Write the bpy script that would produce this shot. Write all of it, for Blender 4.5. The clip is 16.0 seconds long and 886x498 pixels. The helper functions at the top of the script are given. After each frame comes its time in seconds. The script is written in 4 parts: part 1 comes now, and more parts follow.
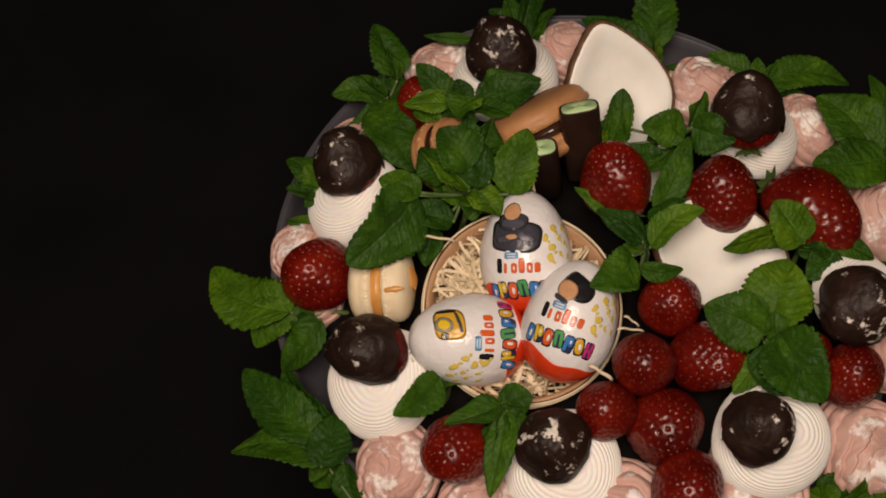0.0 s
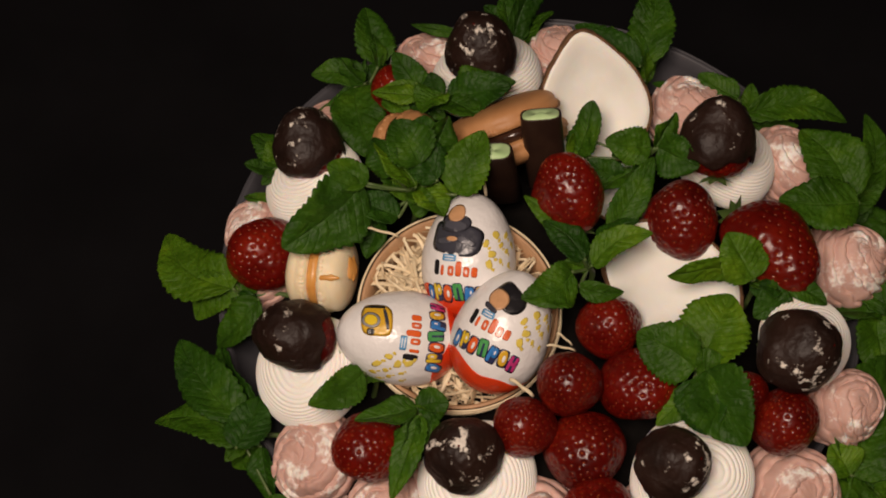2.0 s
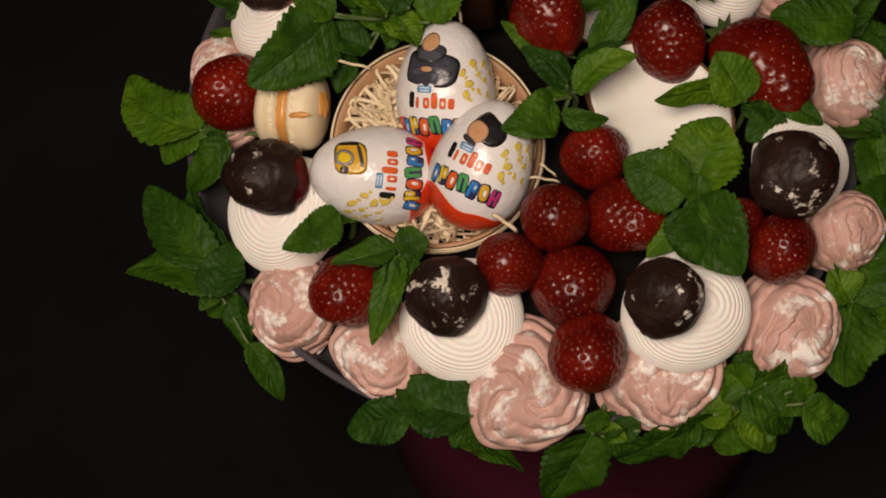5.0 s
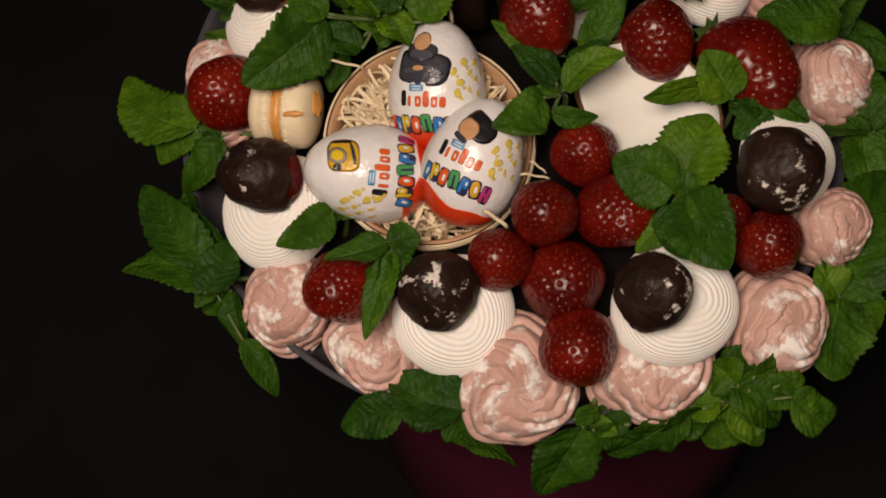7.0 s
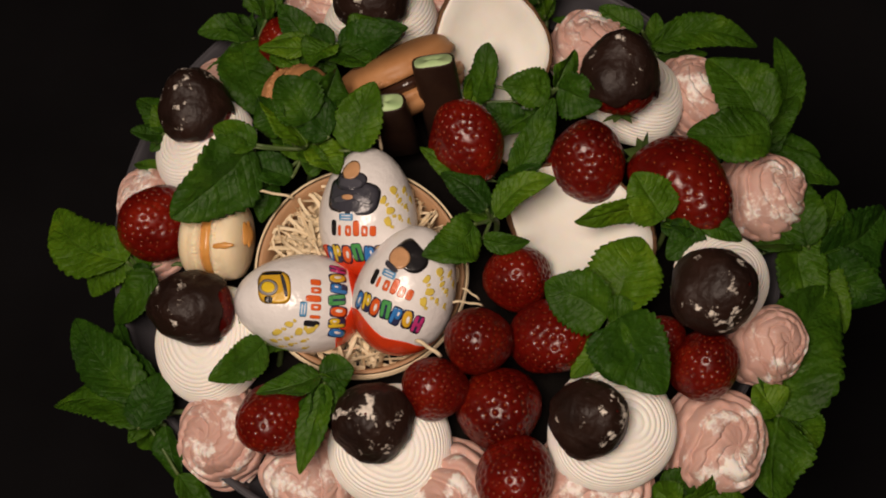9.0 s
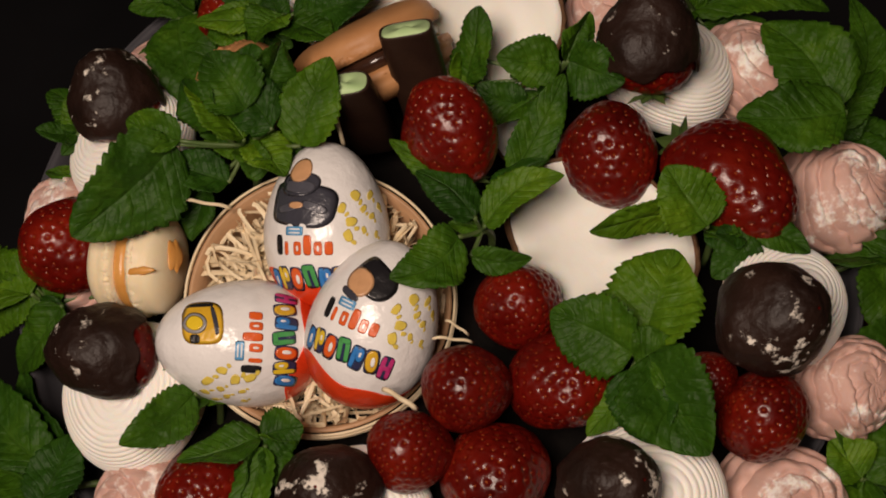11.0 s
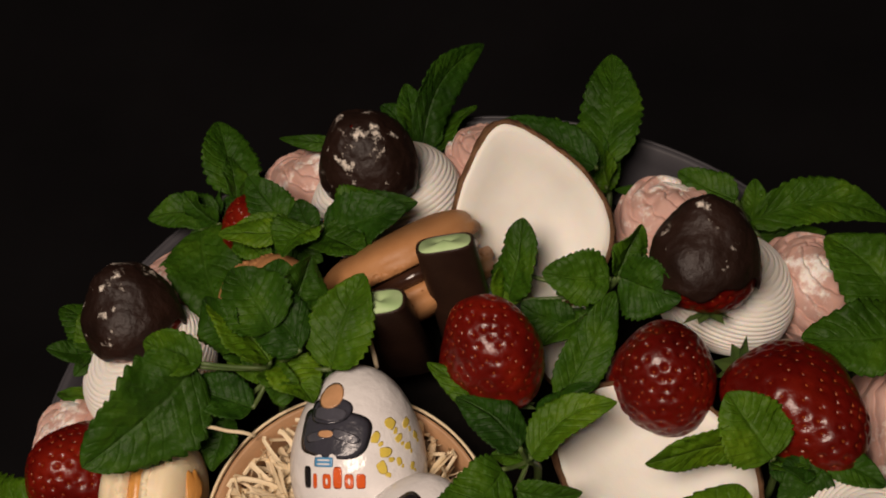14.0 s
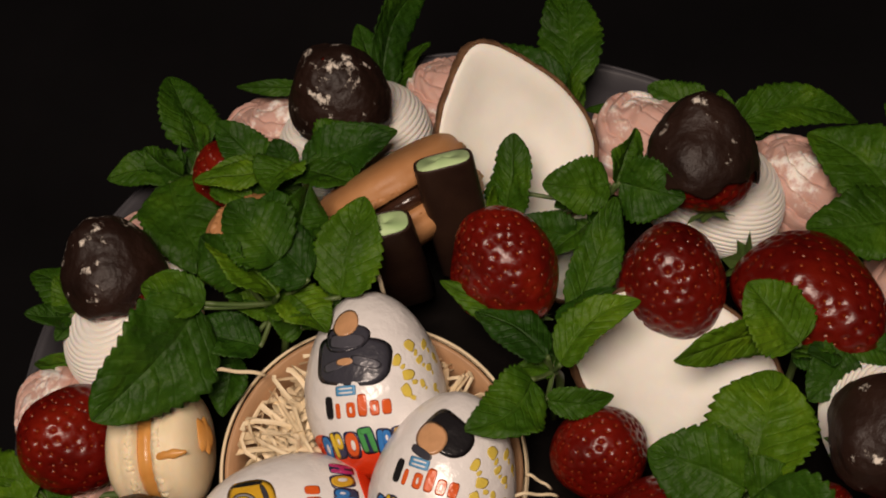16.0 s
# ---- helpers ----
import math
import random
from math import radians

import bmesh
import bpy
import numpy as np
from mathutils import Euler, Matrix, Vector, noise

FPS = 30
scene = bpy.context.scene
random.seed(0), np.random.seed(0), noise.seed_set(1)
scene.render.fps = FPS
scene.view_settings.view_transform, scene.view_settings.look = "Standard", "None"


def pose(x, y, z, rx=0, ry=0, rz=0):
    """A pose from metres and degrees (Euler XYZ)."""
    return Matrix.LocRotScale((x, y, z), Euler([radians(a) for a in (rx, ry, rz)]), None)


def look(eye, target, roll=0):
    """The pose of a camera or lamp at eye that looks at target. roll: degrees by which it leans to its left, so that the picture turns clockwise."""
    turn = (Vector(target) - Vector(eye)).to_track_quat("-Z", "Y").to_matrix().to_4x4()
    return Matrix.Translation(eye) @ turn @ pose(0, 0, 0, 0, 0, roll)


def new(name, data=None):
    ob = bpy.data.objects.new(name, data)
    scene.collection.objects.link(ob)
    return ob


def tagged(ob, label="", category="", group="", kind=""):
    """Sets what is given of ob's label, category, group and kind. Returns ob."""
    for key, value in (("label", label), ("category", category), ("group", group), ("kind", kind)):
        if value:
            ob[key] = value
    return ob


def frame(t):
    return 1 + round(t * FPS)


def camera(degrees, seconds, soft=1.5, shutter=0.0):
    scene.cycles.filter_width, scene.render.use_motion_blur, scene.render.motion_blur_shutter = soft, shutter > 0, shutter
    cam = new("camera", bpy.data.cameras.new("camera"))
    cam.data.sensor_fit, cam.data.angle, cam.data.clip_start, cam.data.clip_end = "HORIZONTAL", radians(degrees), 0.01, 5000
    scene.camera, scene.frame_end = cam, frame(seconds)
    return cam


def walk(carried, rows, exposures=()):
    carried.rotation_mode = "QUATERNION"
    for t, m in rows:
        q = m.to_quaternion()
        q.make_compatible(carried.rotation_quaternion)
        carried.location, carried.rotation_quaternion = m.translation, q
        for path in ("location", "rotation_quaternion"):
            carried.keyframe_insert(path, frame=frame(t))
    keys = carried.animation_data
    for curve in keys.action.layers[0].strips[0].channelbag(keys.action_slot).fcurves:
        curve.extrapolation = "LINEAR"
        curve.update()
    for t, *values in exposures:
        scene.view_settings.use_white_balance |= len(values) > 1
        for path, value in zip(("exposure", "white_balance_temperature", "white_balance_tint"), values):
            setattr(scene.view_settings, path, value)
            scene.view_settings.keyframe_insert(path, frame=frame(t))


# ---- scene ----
cam = camera(25, 16.0, soft=1.9)
PATH = [
    (0, look((-0.1535, -0.4399, 1.0649), (-0.0863, -0.0572, 0.3657), 2.52)),
    (0.5, look((-0.0836, -0.4464, 1.0676), (-0.0719, -0.0600, 0.3672), 1.74)),
    (1, look((-0.0583, -0.4516, 1.0619), (-0.0645, -0.0710, 0.3583), 1.00)),
    (1.5, look((-0.0517, -0.4413, 1.0575), (-0.0613, -0.0580, 0.3553), -0.31)),
    (2, look((-0.0503, -0.4320, 1.0537), (-0.0495, -0.0511, 0.3502), 0.50)),
    (2.5, look((-0.0468, -0.4219, 1.0430), (-0.0494, -0.0514, 0.3340), -0.50)),
    (3, look((-0.0473, -0.4057, 1.0270), (-0.0482, -0.0526, 0.3092), -1.50)),
    (3.5, look((-0.0452, -0.3994, 1.0203), (-0.0448, -0.0594, 0.2962), -1.25)),
    (4, look((-0.0428, -0.4027, 1.0174), (-0.0463, -0.0715, 0.2892), -2.00)),
    (4.5, look((-0.0426, -0.4065, 1.0177), (-0.0427, -0.0772, 0.2886), -1.52)),
    (5, look((-0.0398, -0.4126, 1.0170), (-0.0406, -0.0921, 0.2840), -1.80)),
    (5.2, look((-0.0348, -0.4127, 1.0208), (-0.0385, -0.0912, 0.2882), -2.40)),
    (7.5, look((-0.0372, -0.4294, 1.0230), (-0.0358, -0.0973, 0.2952), -1.63)),
    (8, look((-0.0396, -0.4275, 1.0249), (-0.0293, -0.0895, 0.2998), -0.39)),
    (8.5, look((-0.0345, -0.4220, 1.0279), (-0.0174, -0.0743, 0.3075), 0.01)),
    (9, look((-0.0203, -0.4045, 1.0263), (-0.0069, -0.0494, 0.3096), -1.34)),
    (9.5, look((-0.0058, -0.3808, 1.0055), (-0.0043, -0.0218, 0.2906), -2.64)),
    (9.7, look((0.0001, -0.3711, 0.9912), (0.0056, -0.0093, 0.2777), -1.82)),
    (11.8, look((0.0334, -0.3008, 0.8025), (-0.0036, 0.0842, 0.1022), -10.83)),
    (12, look((0.0355, -0.2961, 0.8029), (0.0007, 0.1019, 0.1098), -10.62)),
    (12.5, look((0.0291, -0.2966, 0.8058), (-0.0025, 0.1171, 0.1218), -9.13)),
    (13, look((0.0229, -0.2922, 0.8089), (-0.0097, 0.1402, 0.1366), -8.59)),
    (13.5, look((0.0192, -0.2896, 0.8100), (-0.0093, 0.1480, 0.1409), -7.67)),
    (14, look((0.0165, -0.2910, 0.8108), (-0.0122, 0.1458, 0.1412), -7.58)),
    (14.5, look((0.0135, -0.2949, 0.8119), (-0.0092, 0.1434, 0.1430), -6.71)),
    (15, look((-0.0053, -0.2976, 0.8120), (-0.0141, 0.1454, 0.1459), -5.90)),
    (15.5, look((-0.0326, -0.3010, 0.7943), (-0.0175, 0.1472, 0.1317), -5.61)),
    (16, look((-0.0528, -0.3101, 0.7777), (0.0032, 0.1357, 0.1158), -3.38)),
]
walk(cam, PATH)

# ---- light: a warm ceiling lamp over a dark room ----
world = bpy.data.worlds.new("room_air")
world.use_nodes = True
scene.world = world
world.node_tree.nodes["Background"].inputs[0].default_value = (1.0, 0.86, 0.7, 1)
world.node_tree.nodes["Background"].inputs[1].default_value = 0.035


def lamp(name, eye, target, size, power, color):
    data = bpy.data.lights.new(name, "AREA")
    data.shape, data.size, data.energy, data.color = "DISK", size, power, color
    ob = new(name, data)
    ob.matrix_world = look(eye, target)
    return ob


lamp("ceiling_lamp", (-0.25, -0.60, 1.68), (0, 0, 0.2), 0.55, 24.0, (1.0, 0.80, 0.665))

# ---- materials ----


def material(name, base, rough=0.5, spec=0.5):
    m = bpy.data.materials.new(name)
    m.use_nodes = True
    b = m.node_tree.nodes["Principled BSDF"]
    b.inputs["Base Color"].default_value = (*base, 1)
    b.inputs["Roughness"].default_value = rough
    b.inputs["Specular IOR Level"].default_value = spec
    return m, m.node_tree, b


def coords(nt, scale=1.0):
    """Object coordinates shifted by the object's random number."""
    tc, oi = nt.nodes.new("ShaderNodeTexCoord"), nt.nodes.new("ShaderNodeObjectInfo")
    mul = nt.nodes.new("ShaderNodeMath")
    mul.operation = "MULTIPLY"
    mul.inputs[1].default_value = 7.0
    nt.links.new(oi.outputs["Random"], mul.inputs[0])
    add = nt.nodes.new("ShaderNodeVectorMath")
    add.operation = "ADD"
    nt.links.new(tc.outputs["Object"], add.inputs[0])
    nt.links.new(mul.outputs[0], add.inputs[1])
    return add.outputs[0], oi.outputs["Random"]


def noise_tex(nt, vec, scale, detail=3.0, rough=0.55):
    n = nt.nodes.new("ShaderNodeTexNoise")
    n.inputs["Scale"].default_value, n.inputs["Detail"].default_value, n.inputs["Roughness"].default_value = scale, detail, rough
    nt.links.new(vec, n.inputs["Vector"])
    return n.outputs["Fac"]


def ramp(nt, fac, stops):
    r = nt.nodes.new("ShaderNodeValToRGB")
    e = r.color_ramp.elements
    while len(e) < len(stops):
        e.new(0.5)
    for el, (p, c) in zip(e, stops):
        el.position, el.color = p, (*c, 1)
    nt.links.new(fac, r.inputs["Fac"])
    return r.outputs["Color"]


def mix(nt, fac, a, b, mode="MIX"):
    m = nt.nodes.new("ShaderNodeMix")
    m.data_type, m.blend_type = "RGBA", mode
    for sock, v in ((m.inputs[0], fac), (m.inputs[6], a), (m.inputs[7], b)):
        if isinstance(v, (int, float)):
            sock.default_value = v
        elif isinstance(v, tuple):
            sock.default_value = (*v, 1)
        else:
            nt.links.new(v, sock)
    return m.outputs[2]


def math_node(nt, op, a, b=None, clamp=False):
    m = nt.nodes.new("ShaderNodeMath")
    m.operation, m.use_clamp = op, clamp
    for sock, v in zip(m.inputs, (a, b)):
        if v is None:
            continue
        if isinstance(v, (int, float)):
            sock.default_value = v
        else:
            nt.links.new(v, sock)
    return m.outputs[0]


def bump(nt, b, height, strength, dist):
    n = nt.nodes.new("ShaderNodeBump")
    n.inputs["Strength"].default_value, n.inputs["Distance"].default_value = strength, dist
    nt.links.new(height, n.inputs["Height"])
    nt.links.new(n.outputs["Normal"], b.inputs["Normal"])


def noisy(name, a, b2, scale, rough=0.5, spec=0.5, bump_scale=0, bump_d=0.0003, strength=0.5):
    """Two tones of one colour, blended by noise, with fine relief."""
    m, nt, b = material(name, a, rough, spec)
    vec, rnd = coords(nt)
    nt.links.new(ramp(nt, noise_tex(nt, vec, scale), [(0.3, a), (0.7, b2)]), b.inputs["Base Color"])
    if bump_scale:
        bump(nt, b, noise_tex(nt, vec, bump_scale, 4), strength, bump_d)
    return m


def leaf_material():
    m, nt, b = material("mint_leaf", (0.05, 0.12, 0.02), 0.52, 0.16)
    vec, rnd = coords(nt)
    uv = nt.nodes.new("ShaderNodeUVMap")
    sep = nt.nodes.new("ShaderNodeSeparateXYZ")
    nt.links.new(uv.outputs[0], sep.inputs[0])
    au = math_node(nt, "ABSOLUTE", sep.outputs[0])
    # side veins sweep towards the tip
    ph = math_node(nt, "SUBTRACT", math_node(nt, "MULTIPLY", sep.outputs[1], 9.0), math_node(nt, "MULTIPLY", au, 2.2))
    ph = math_node(nt, "ADD", ph, math_node(nt, "MULTIPLY", noise_tex(nt, vec, 90), 0.5))
    fr = math_node(nt, "ABSOLUTE", math_node(nt, "SUBTRACT", math_node(nt, "FRACT", ph), 0.5))
    side = math_node(nt, "SUBTRACT", 1.0, math_node(nt, "MULTIPLY", fr, 7.0), clamp=True)
    mid = math_node(nt, "SUBTRACT", 1.0, math_node(nt, "MULTIPLY", au, 13.0), clamp=True)
    vein = math_node(nt, "MAXIMUM", math_node(nt, "MULTIPLY", side, 0.35), mid)
    tone = ramp(nt, noise_tex(nt, vec, 60, 4), [(0.25, (0.014, 0.044, 0.0022)), (0.55, (0.033, 0.088, 0.004)), (0.85, (0.078, 0.158, 0.007))])
    shade = ramp(nt, rnd, [(0.0, (0.50, 0.64, 0.85)), (0.45, (0.86, 0.90, 0.88)), (0.8, (1.2, 1.15, 1.0)), (1.0, (2.0, 1.6, 1.1))])
    col = mix(nt, 1.0, tone, shade, "MULTIPLY")
    col = mix(nt, math_node(nt, "MULTIPLY", vein, 0.10), col, (0.10, 0.19, 0.04))
    nt.links.new(col, b.inputs["Base Color"])
    # blistered blade between the veins
    cell = nt.nodes.new("ShaderNodeTexVoronoi")
    cell.feature, cell.inputs["Scale"].default_value = "SMOOTH_F1", 430
    nt.links.new(vec, cell.inputs["Vector"])
    h = math_node(nt, "ADD", math_node(nt, "MULTIPLY", vein, -0.8), math_node(nt, "MULTIPLY", noise_tex(nt, vec, 330, 4), 1.0))
    h = math_node(nt, "SUBTRACT", h, math_node(nt, "MULTIPLY", cell.outputs["Distance"], 1.3))
    bump(nt, b, h, 0.8, 0.0007)
    b.inputs["Transmission Weight"].default_value = 0.0
    b.inputs["Subsurface Weight"].default_value = 0.12
    b.inputs["Subsurface Radius"].default_value = (0.001, 0.002, 0.0005)
    return m


def berry_material():
    m, nt, b = material("strawberry_skin", (0.3, 0.012, 0.008), 0.28, 0.4)
    vec, rnd = coords(nt)
    tone = ramp(nt, noise_tex(nt, vec, 55, 3), [(0.25, (0.050, 0.0020, 0.0012)), (0.5, (0.105, 0.0042, 0.0020)), (0.8, (0.20, 0.013, 0.004))])
    shade = ramp(nt, rnd, [(0.0, (0.75, 0.7, 0.7)), (1.0, (1.2, 1.1, 1.0))])
    nt.links.new(mix(nt, 1.0, tone, shade, "MULTIPLY"), b.inputs["Base Color"])
    bump(nt, b, noise_tex(nt, vec, 900, 2), 0.4, 0.0004)
    b.inputs["Subsurface Weight"].default_value = 0.05
    b.inputs["Subsurface Radius"].default_value = (0.003, 0.0006, 0.0004)
    return m


def sugared(name, a, b2, tone_scale, rough, spec, patch_scale, lo, hi, sugar, bump_scale, bump_d, along=0.0):
    """A food surface with patches of white sugar powder that have a shape of their own."""
    m, nt, b = material(name, a, rough, spec)
    vec, rnd = coords(nt)
    base = ramp(nt, noise_tex(nt, vec, tone_scale), [(0.3, a), (0.7, b2)])
    big = noise_tex(nt, vec, patch_scale, 2)
    fine = noise_tex(nt, vec, patch_scale * 5, 5, 0.7)
    f = math_node(nt, "ADD", math_node(nt, "MULTIPLY", big, 0.66), math_node(nt, "MULTIPLY", fine, 0.34))
    # the powder was sifted onto one end
    tc, sep = nt.nodes.new("ShaderNodeTexCoord"), nt.nodes.new("ShaderNodeSeparateXYZ")
    nt.links.new(tc.outputs["Object"], sep.inputs[0])
    f = math_node(nt, "ADD", f, math_node(nt, "MULTIPLY", sep.outputs[2], along))
    mask = nt.nodes.new("ShaderNodeMapRange")
    mask.inputs[1].default_value, mask.inputs[2].default_value = lo, hi
    nt.links.new(f, mask.inputs[0])
    nt.links.new(mix(nt, mask.outputs[0], base, sugar), b.inputs["Base Color"])
    rr = nt.nodes.new("ShaderNodeMapRange")
    rr.inputs[3].default_value, rr.inputs[4].default_value = rough, 0.9
    nt.links.new(mask.outputs[0], rr.inputs[0])
    nt.links.new(rr.outputs[0], b.inputs["Roughness"])
    h = math_node(nt, "ADD", noise_tex(nt, vec, bump_scale, 4), math_node(nt, "MULTIPLY", mask.outputs[0], 0.6))
    bump(nt, b, h, 0.7, bump_d)
    return m


LEAF = leaf_material()
STEM = noisy("mint_stem", (0.06, 0.11, 0.025), (0.10, 0.14, 0.04), 80, 0.5)
BERRY = berry_material()
SEED = noisy("strawberry_seed", (0.19, 0.026, 0.006), (0.32, 0.080, 0.018), 300, 0.4)
CALYX = noisy("calyx_green", (0.05, 0.09, 0.02), (0.09, 0.14, 0.03), 200, 0.5)
CHOC = sugared("dark_chocolate", (0.012, 0.0055, 0.0038), (0.024, 0.0105, 0.0068), 60, 0.5, 0.28, 120, 0.622, 0.665, (0.74, 0.68, 0.60), 300, 0.0009, -4.0)
CHOC_BAR = noisy("bar_chocolate", (0.02, 0.009, 0.006), (0.032, 0.015, 0.009), 90, 0.42, 0.4, 260, 0.0004)
WHITE = noisy("white_meringue", (0.87, 0.84, 0.77), (0.93, 0.91, 0.86), 60, 0.55, 0.35, 500, 0.0002, 0.4)
PINK = sugared("pink_meringue", (0.55, 0.335, 0.28), (0.63, 0.41, 0.35), 45, 0.55, 0.3, 80, 0.575, 0.66, (0.90, 0.86, 0.81), 420, 0.0003, 2.6)
COCONUT = noisy("coconut_flesh", (0.80, 0.785, 0.71), (0.88, 0.87, 0.81), 45, 0.5, 0.35, 160, 0.0005, 0.4)
HUSK = noisy("coconut_husk", (0.075, 0.036, 0.016), (0.19, 0.10, 0.048), 140, 0.8, 0.3, 600, 0.001, 0.9)
MAC_CREAM = noisy("cream_macaron_shell", (0.80, 0.66, 0.42), (0.86, 0.75, 0.54), 70, 0.5, 0.35, 500, 0.0002, 0.4)
MAC_BROWN = noisy("brown_macaron_shell", (0.42, 0.195, 0.075), (0.50, 0.25, 0.105), 80, 0.5, 0.35, 600, 0.0003, 0.5)
CARAMEL = noisy("caramel_filling", (0.55, 0.24, 0.05), (0.68, 0.34, 0.09), 120, 0.3, 0.5, 400, 0.0004)
GANACHE = noisy("ganache_filling", (0.025, 0.010, 0.006), (0.04, 0.017, 0.010), 120, 0.2, 0.5, 400, 0.0004)
MINT_CREAM = noisy("mint_cream", (0.40, 0.58, 0.27), (0.50, 0.66, 0.34), 150, 0.5, 0.3, 700, 0.0002)
VENEER = noisy("wood_veneer", (0.36, 0.205, 0.105), (0.50, 0.30, 0.165), 60, 0.5, 0.35, 300, 0.0003)
STRAW = noisy("wood_wool", (0.72, 0.59, 0.38), (0.83, 0.71, 0.50), 90, 0.5, 0.3, 400, 0.0002)
FOIL = noisy("white_foil", (0.78, 0.76, 0.75), (0.86, 0.84, 0.83), 90, 0.24, 0.6, 210, 0.0012, 0.5)
BOWL = noisy("grey_plastic", (0.050, 0.049, 0.056), (0.062, 0.060, 0.068), 30, 0.5, 0.3, 200, 0.0002, 0.3)
BURGUNDY = noisy("burgundy_paint", (0.13, 0.016, 0.045), (0.155, 0.02, 0.055), 20, 0.4, 0.4, 250, 0.0002, 0.3)
FOAM = noisy("gap_shade_foam", (0.0045, 0.004, 0.0036), (0.008, 0.0065, 0.006), 120, 0.95, 0.06, 400, 0.0008)
CLOTH = noisy("black_cloth", (0.0045, 0.0043, 0.0050), (0.0068, 0.0065, 0.0074), 9, 0.95, 0.08, 900, 0.0004, 0.6)
CURTAIN = noisy("black_curtain", (0.013, 0.0123, 0.014), (0.019, 0.018, 0.0203), 9, 0.95, 0.08, 900, 0.0004, 0.6)
PLASTER = noisy("dim_plaster", (0.07, 0.065, 0.06), (0.09, 0.08, 0.075), 4, 0.9, 0.2)
for soft, depth in ((WHITE, 0.004), (PINK, 0.003), (COCONUT, 0.004), (MAC_CREAM, 0.003)):
    b = soft.node_tree.nodes["Principled BSDF"]
    b.inputs["Subsurface Weight"].default_value = 0.25
    b.inputs["Subsurface Radius"].default_value = (depth, depth * 0.65, depth * 0.4)
INK = {}
for key, c in dict(red=(0.72, 0.055, 0.012), orange=(0.75, 0.12, 0.02), blue=(0.035, 0.20, 0.55), sky=(0.11, 0.36, 0.66), yellow=(0.80, 0.56, 0.03),
                   green=(0.08, 0.36, 0.10), magenta=(0.55, 0.04, 0.20), black=(0.015, 0.014, 0.016), slate=(0.05, 0.05, 0.065), tan=(0.62, 0.34, 0.17),
                   amber=(0.72, 0.42, 0.03), grey=(0.30, 0.29, 0.29), pale=(0.78, 0.60, 0.10), ash=(0.085, 0.085, 0.105), navy=(0.03, 0.035, 0.09)).items():
    INK[key] = noisy("print_" + key, c, tuple(v * 0.85 for v in c), 200, 0.26, 0.6, 230, 0.0012, 0.45)

GROUND = -0.16

# ---- mesh tools ----


def thing(name, place, label, category, group="", kind=""):
    ob = new(name)
    ob.empty_display_size = 0.01
    ob.location = place
    return tagged(ob, label, category, group, kind)


def part(name, mesh, mat, parent, label=""):
    if isinstance(mesh, bmesh.types.BMesh):
        bm, mesh = mesh, bpy.data.meshes.new(name)
        bm.to_mesh(mesh)
        bm.free()
    if mat is not None and not mesh.materials:
        mesh.materials.append(mat)
    ob = new(name, mesh)
    ob.parent = parent
    if label:
        ob["label"] = label
    return ob


def sheet(P, wrap=False, caps=False, uv=None):
    """A smooth mesh over a grid of points of shape rows x columns x 3; wrap joins the last column to the first."""
    P = np.asarray(P, float)
    n, m = P.shape[:2]
    idx = np.arange(n * m).reshape(n, m)
    nxt = np.roll(idx, -1, 1) if wrap else idx[:, 1:]
    cur = idx if wrap else idx[:, :-1]
    F = np.stack([cur[:-1], nxt[:-1], nxt[1:], cur[1:]], -1).reshape(-1, 4).tolist()
    if caps:
        F += [idx[0][::-1].tolist(), idx[-1].tolist()]
    me = bpy.data.meshes.new("sheet")
    me.from_pydata(P.reshape(-1, 3).tolist(), [], F)
    if uv is not None:
        lay = me.uv_layers.new(name="UVMap")
        vi = np.empty(len(me.loops), int)
        me.loops.foreach_get("vertex_index", vi)
        lay.data.foreach_set("uv", uv.reshape(-1, 2)[vi].astype(np.float32).ravel())
    me.polygons.foreach_set("use_smooth", [True] * len(me.polygons))
    me.update()
    return me


def frame_to(z, x=(1, 0, 0)):
    """The turn whose Z axis is z and whose X axis leans towards x."""
    z = Vector(z).normalized()
    x = Vector(x)
    x = x - z * x.dot(z)
    if x.length < 1e-4:
        x = Vector((0, 1, 0)) - z * z.y
    x.normalize()
    return Matrix((x, z.cross(x), z)).transposed().to_4x4()


def lathe(profile, n=64):
    a = np.linspace(0, 2 * np.pi, n, endpoint=False)
    pr = np.array(profile)
    return np.stack([pr[:, :1] * np.cos(a), pr[:, :1] * np.sin(a), pr[:, 1:] + 0 * a], -1)


def tube(points, radius, n=6):
    """A round strand through the points."""
    pts = np.asarray(points, float)
    d = np.gradient(pts, axis=0)
    d /= np.linalg.norm(d, axis=1)[:, None] + 1e-9
    up = np.where(abs(d[:, 2:]) > 0.9, [[1.0, 0, 0]], [[0, 0, 1.0]])
    s = np.cross(d, up)
    s /= np.linalg.norm(s, axis=1)[:, None]
    t = np.cross(d, s)
    a = np.linspace(0, 2 * np.pi, n, endpoint=False)
    r = np.broadcast_to(np.asarray(radius, float).reshape(-1, 1, 1), (len(pts), 1, 1))
    return pts[:, None] + r * (np.cos(a)[None, :, None] * s[:, None] + np.sin(a)[None, :, None] * t[:, None])


def lumps(P, scale, amount, seed):
    """Pushes points of a body about its middle in and out by smooth noise."""
    out = P.reshape(-1, 3).copy()
    for k, p in enumerate(out):
        v = Vector(p)
        f = noise.noise(v * scale + Vector((seed * 3.1, seed * 1.7, seed)))
        out[k] = p * (1 + amount * f)
    return out.reshape(P.shape)


# ---- setting ----


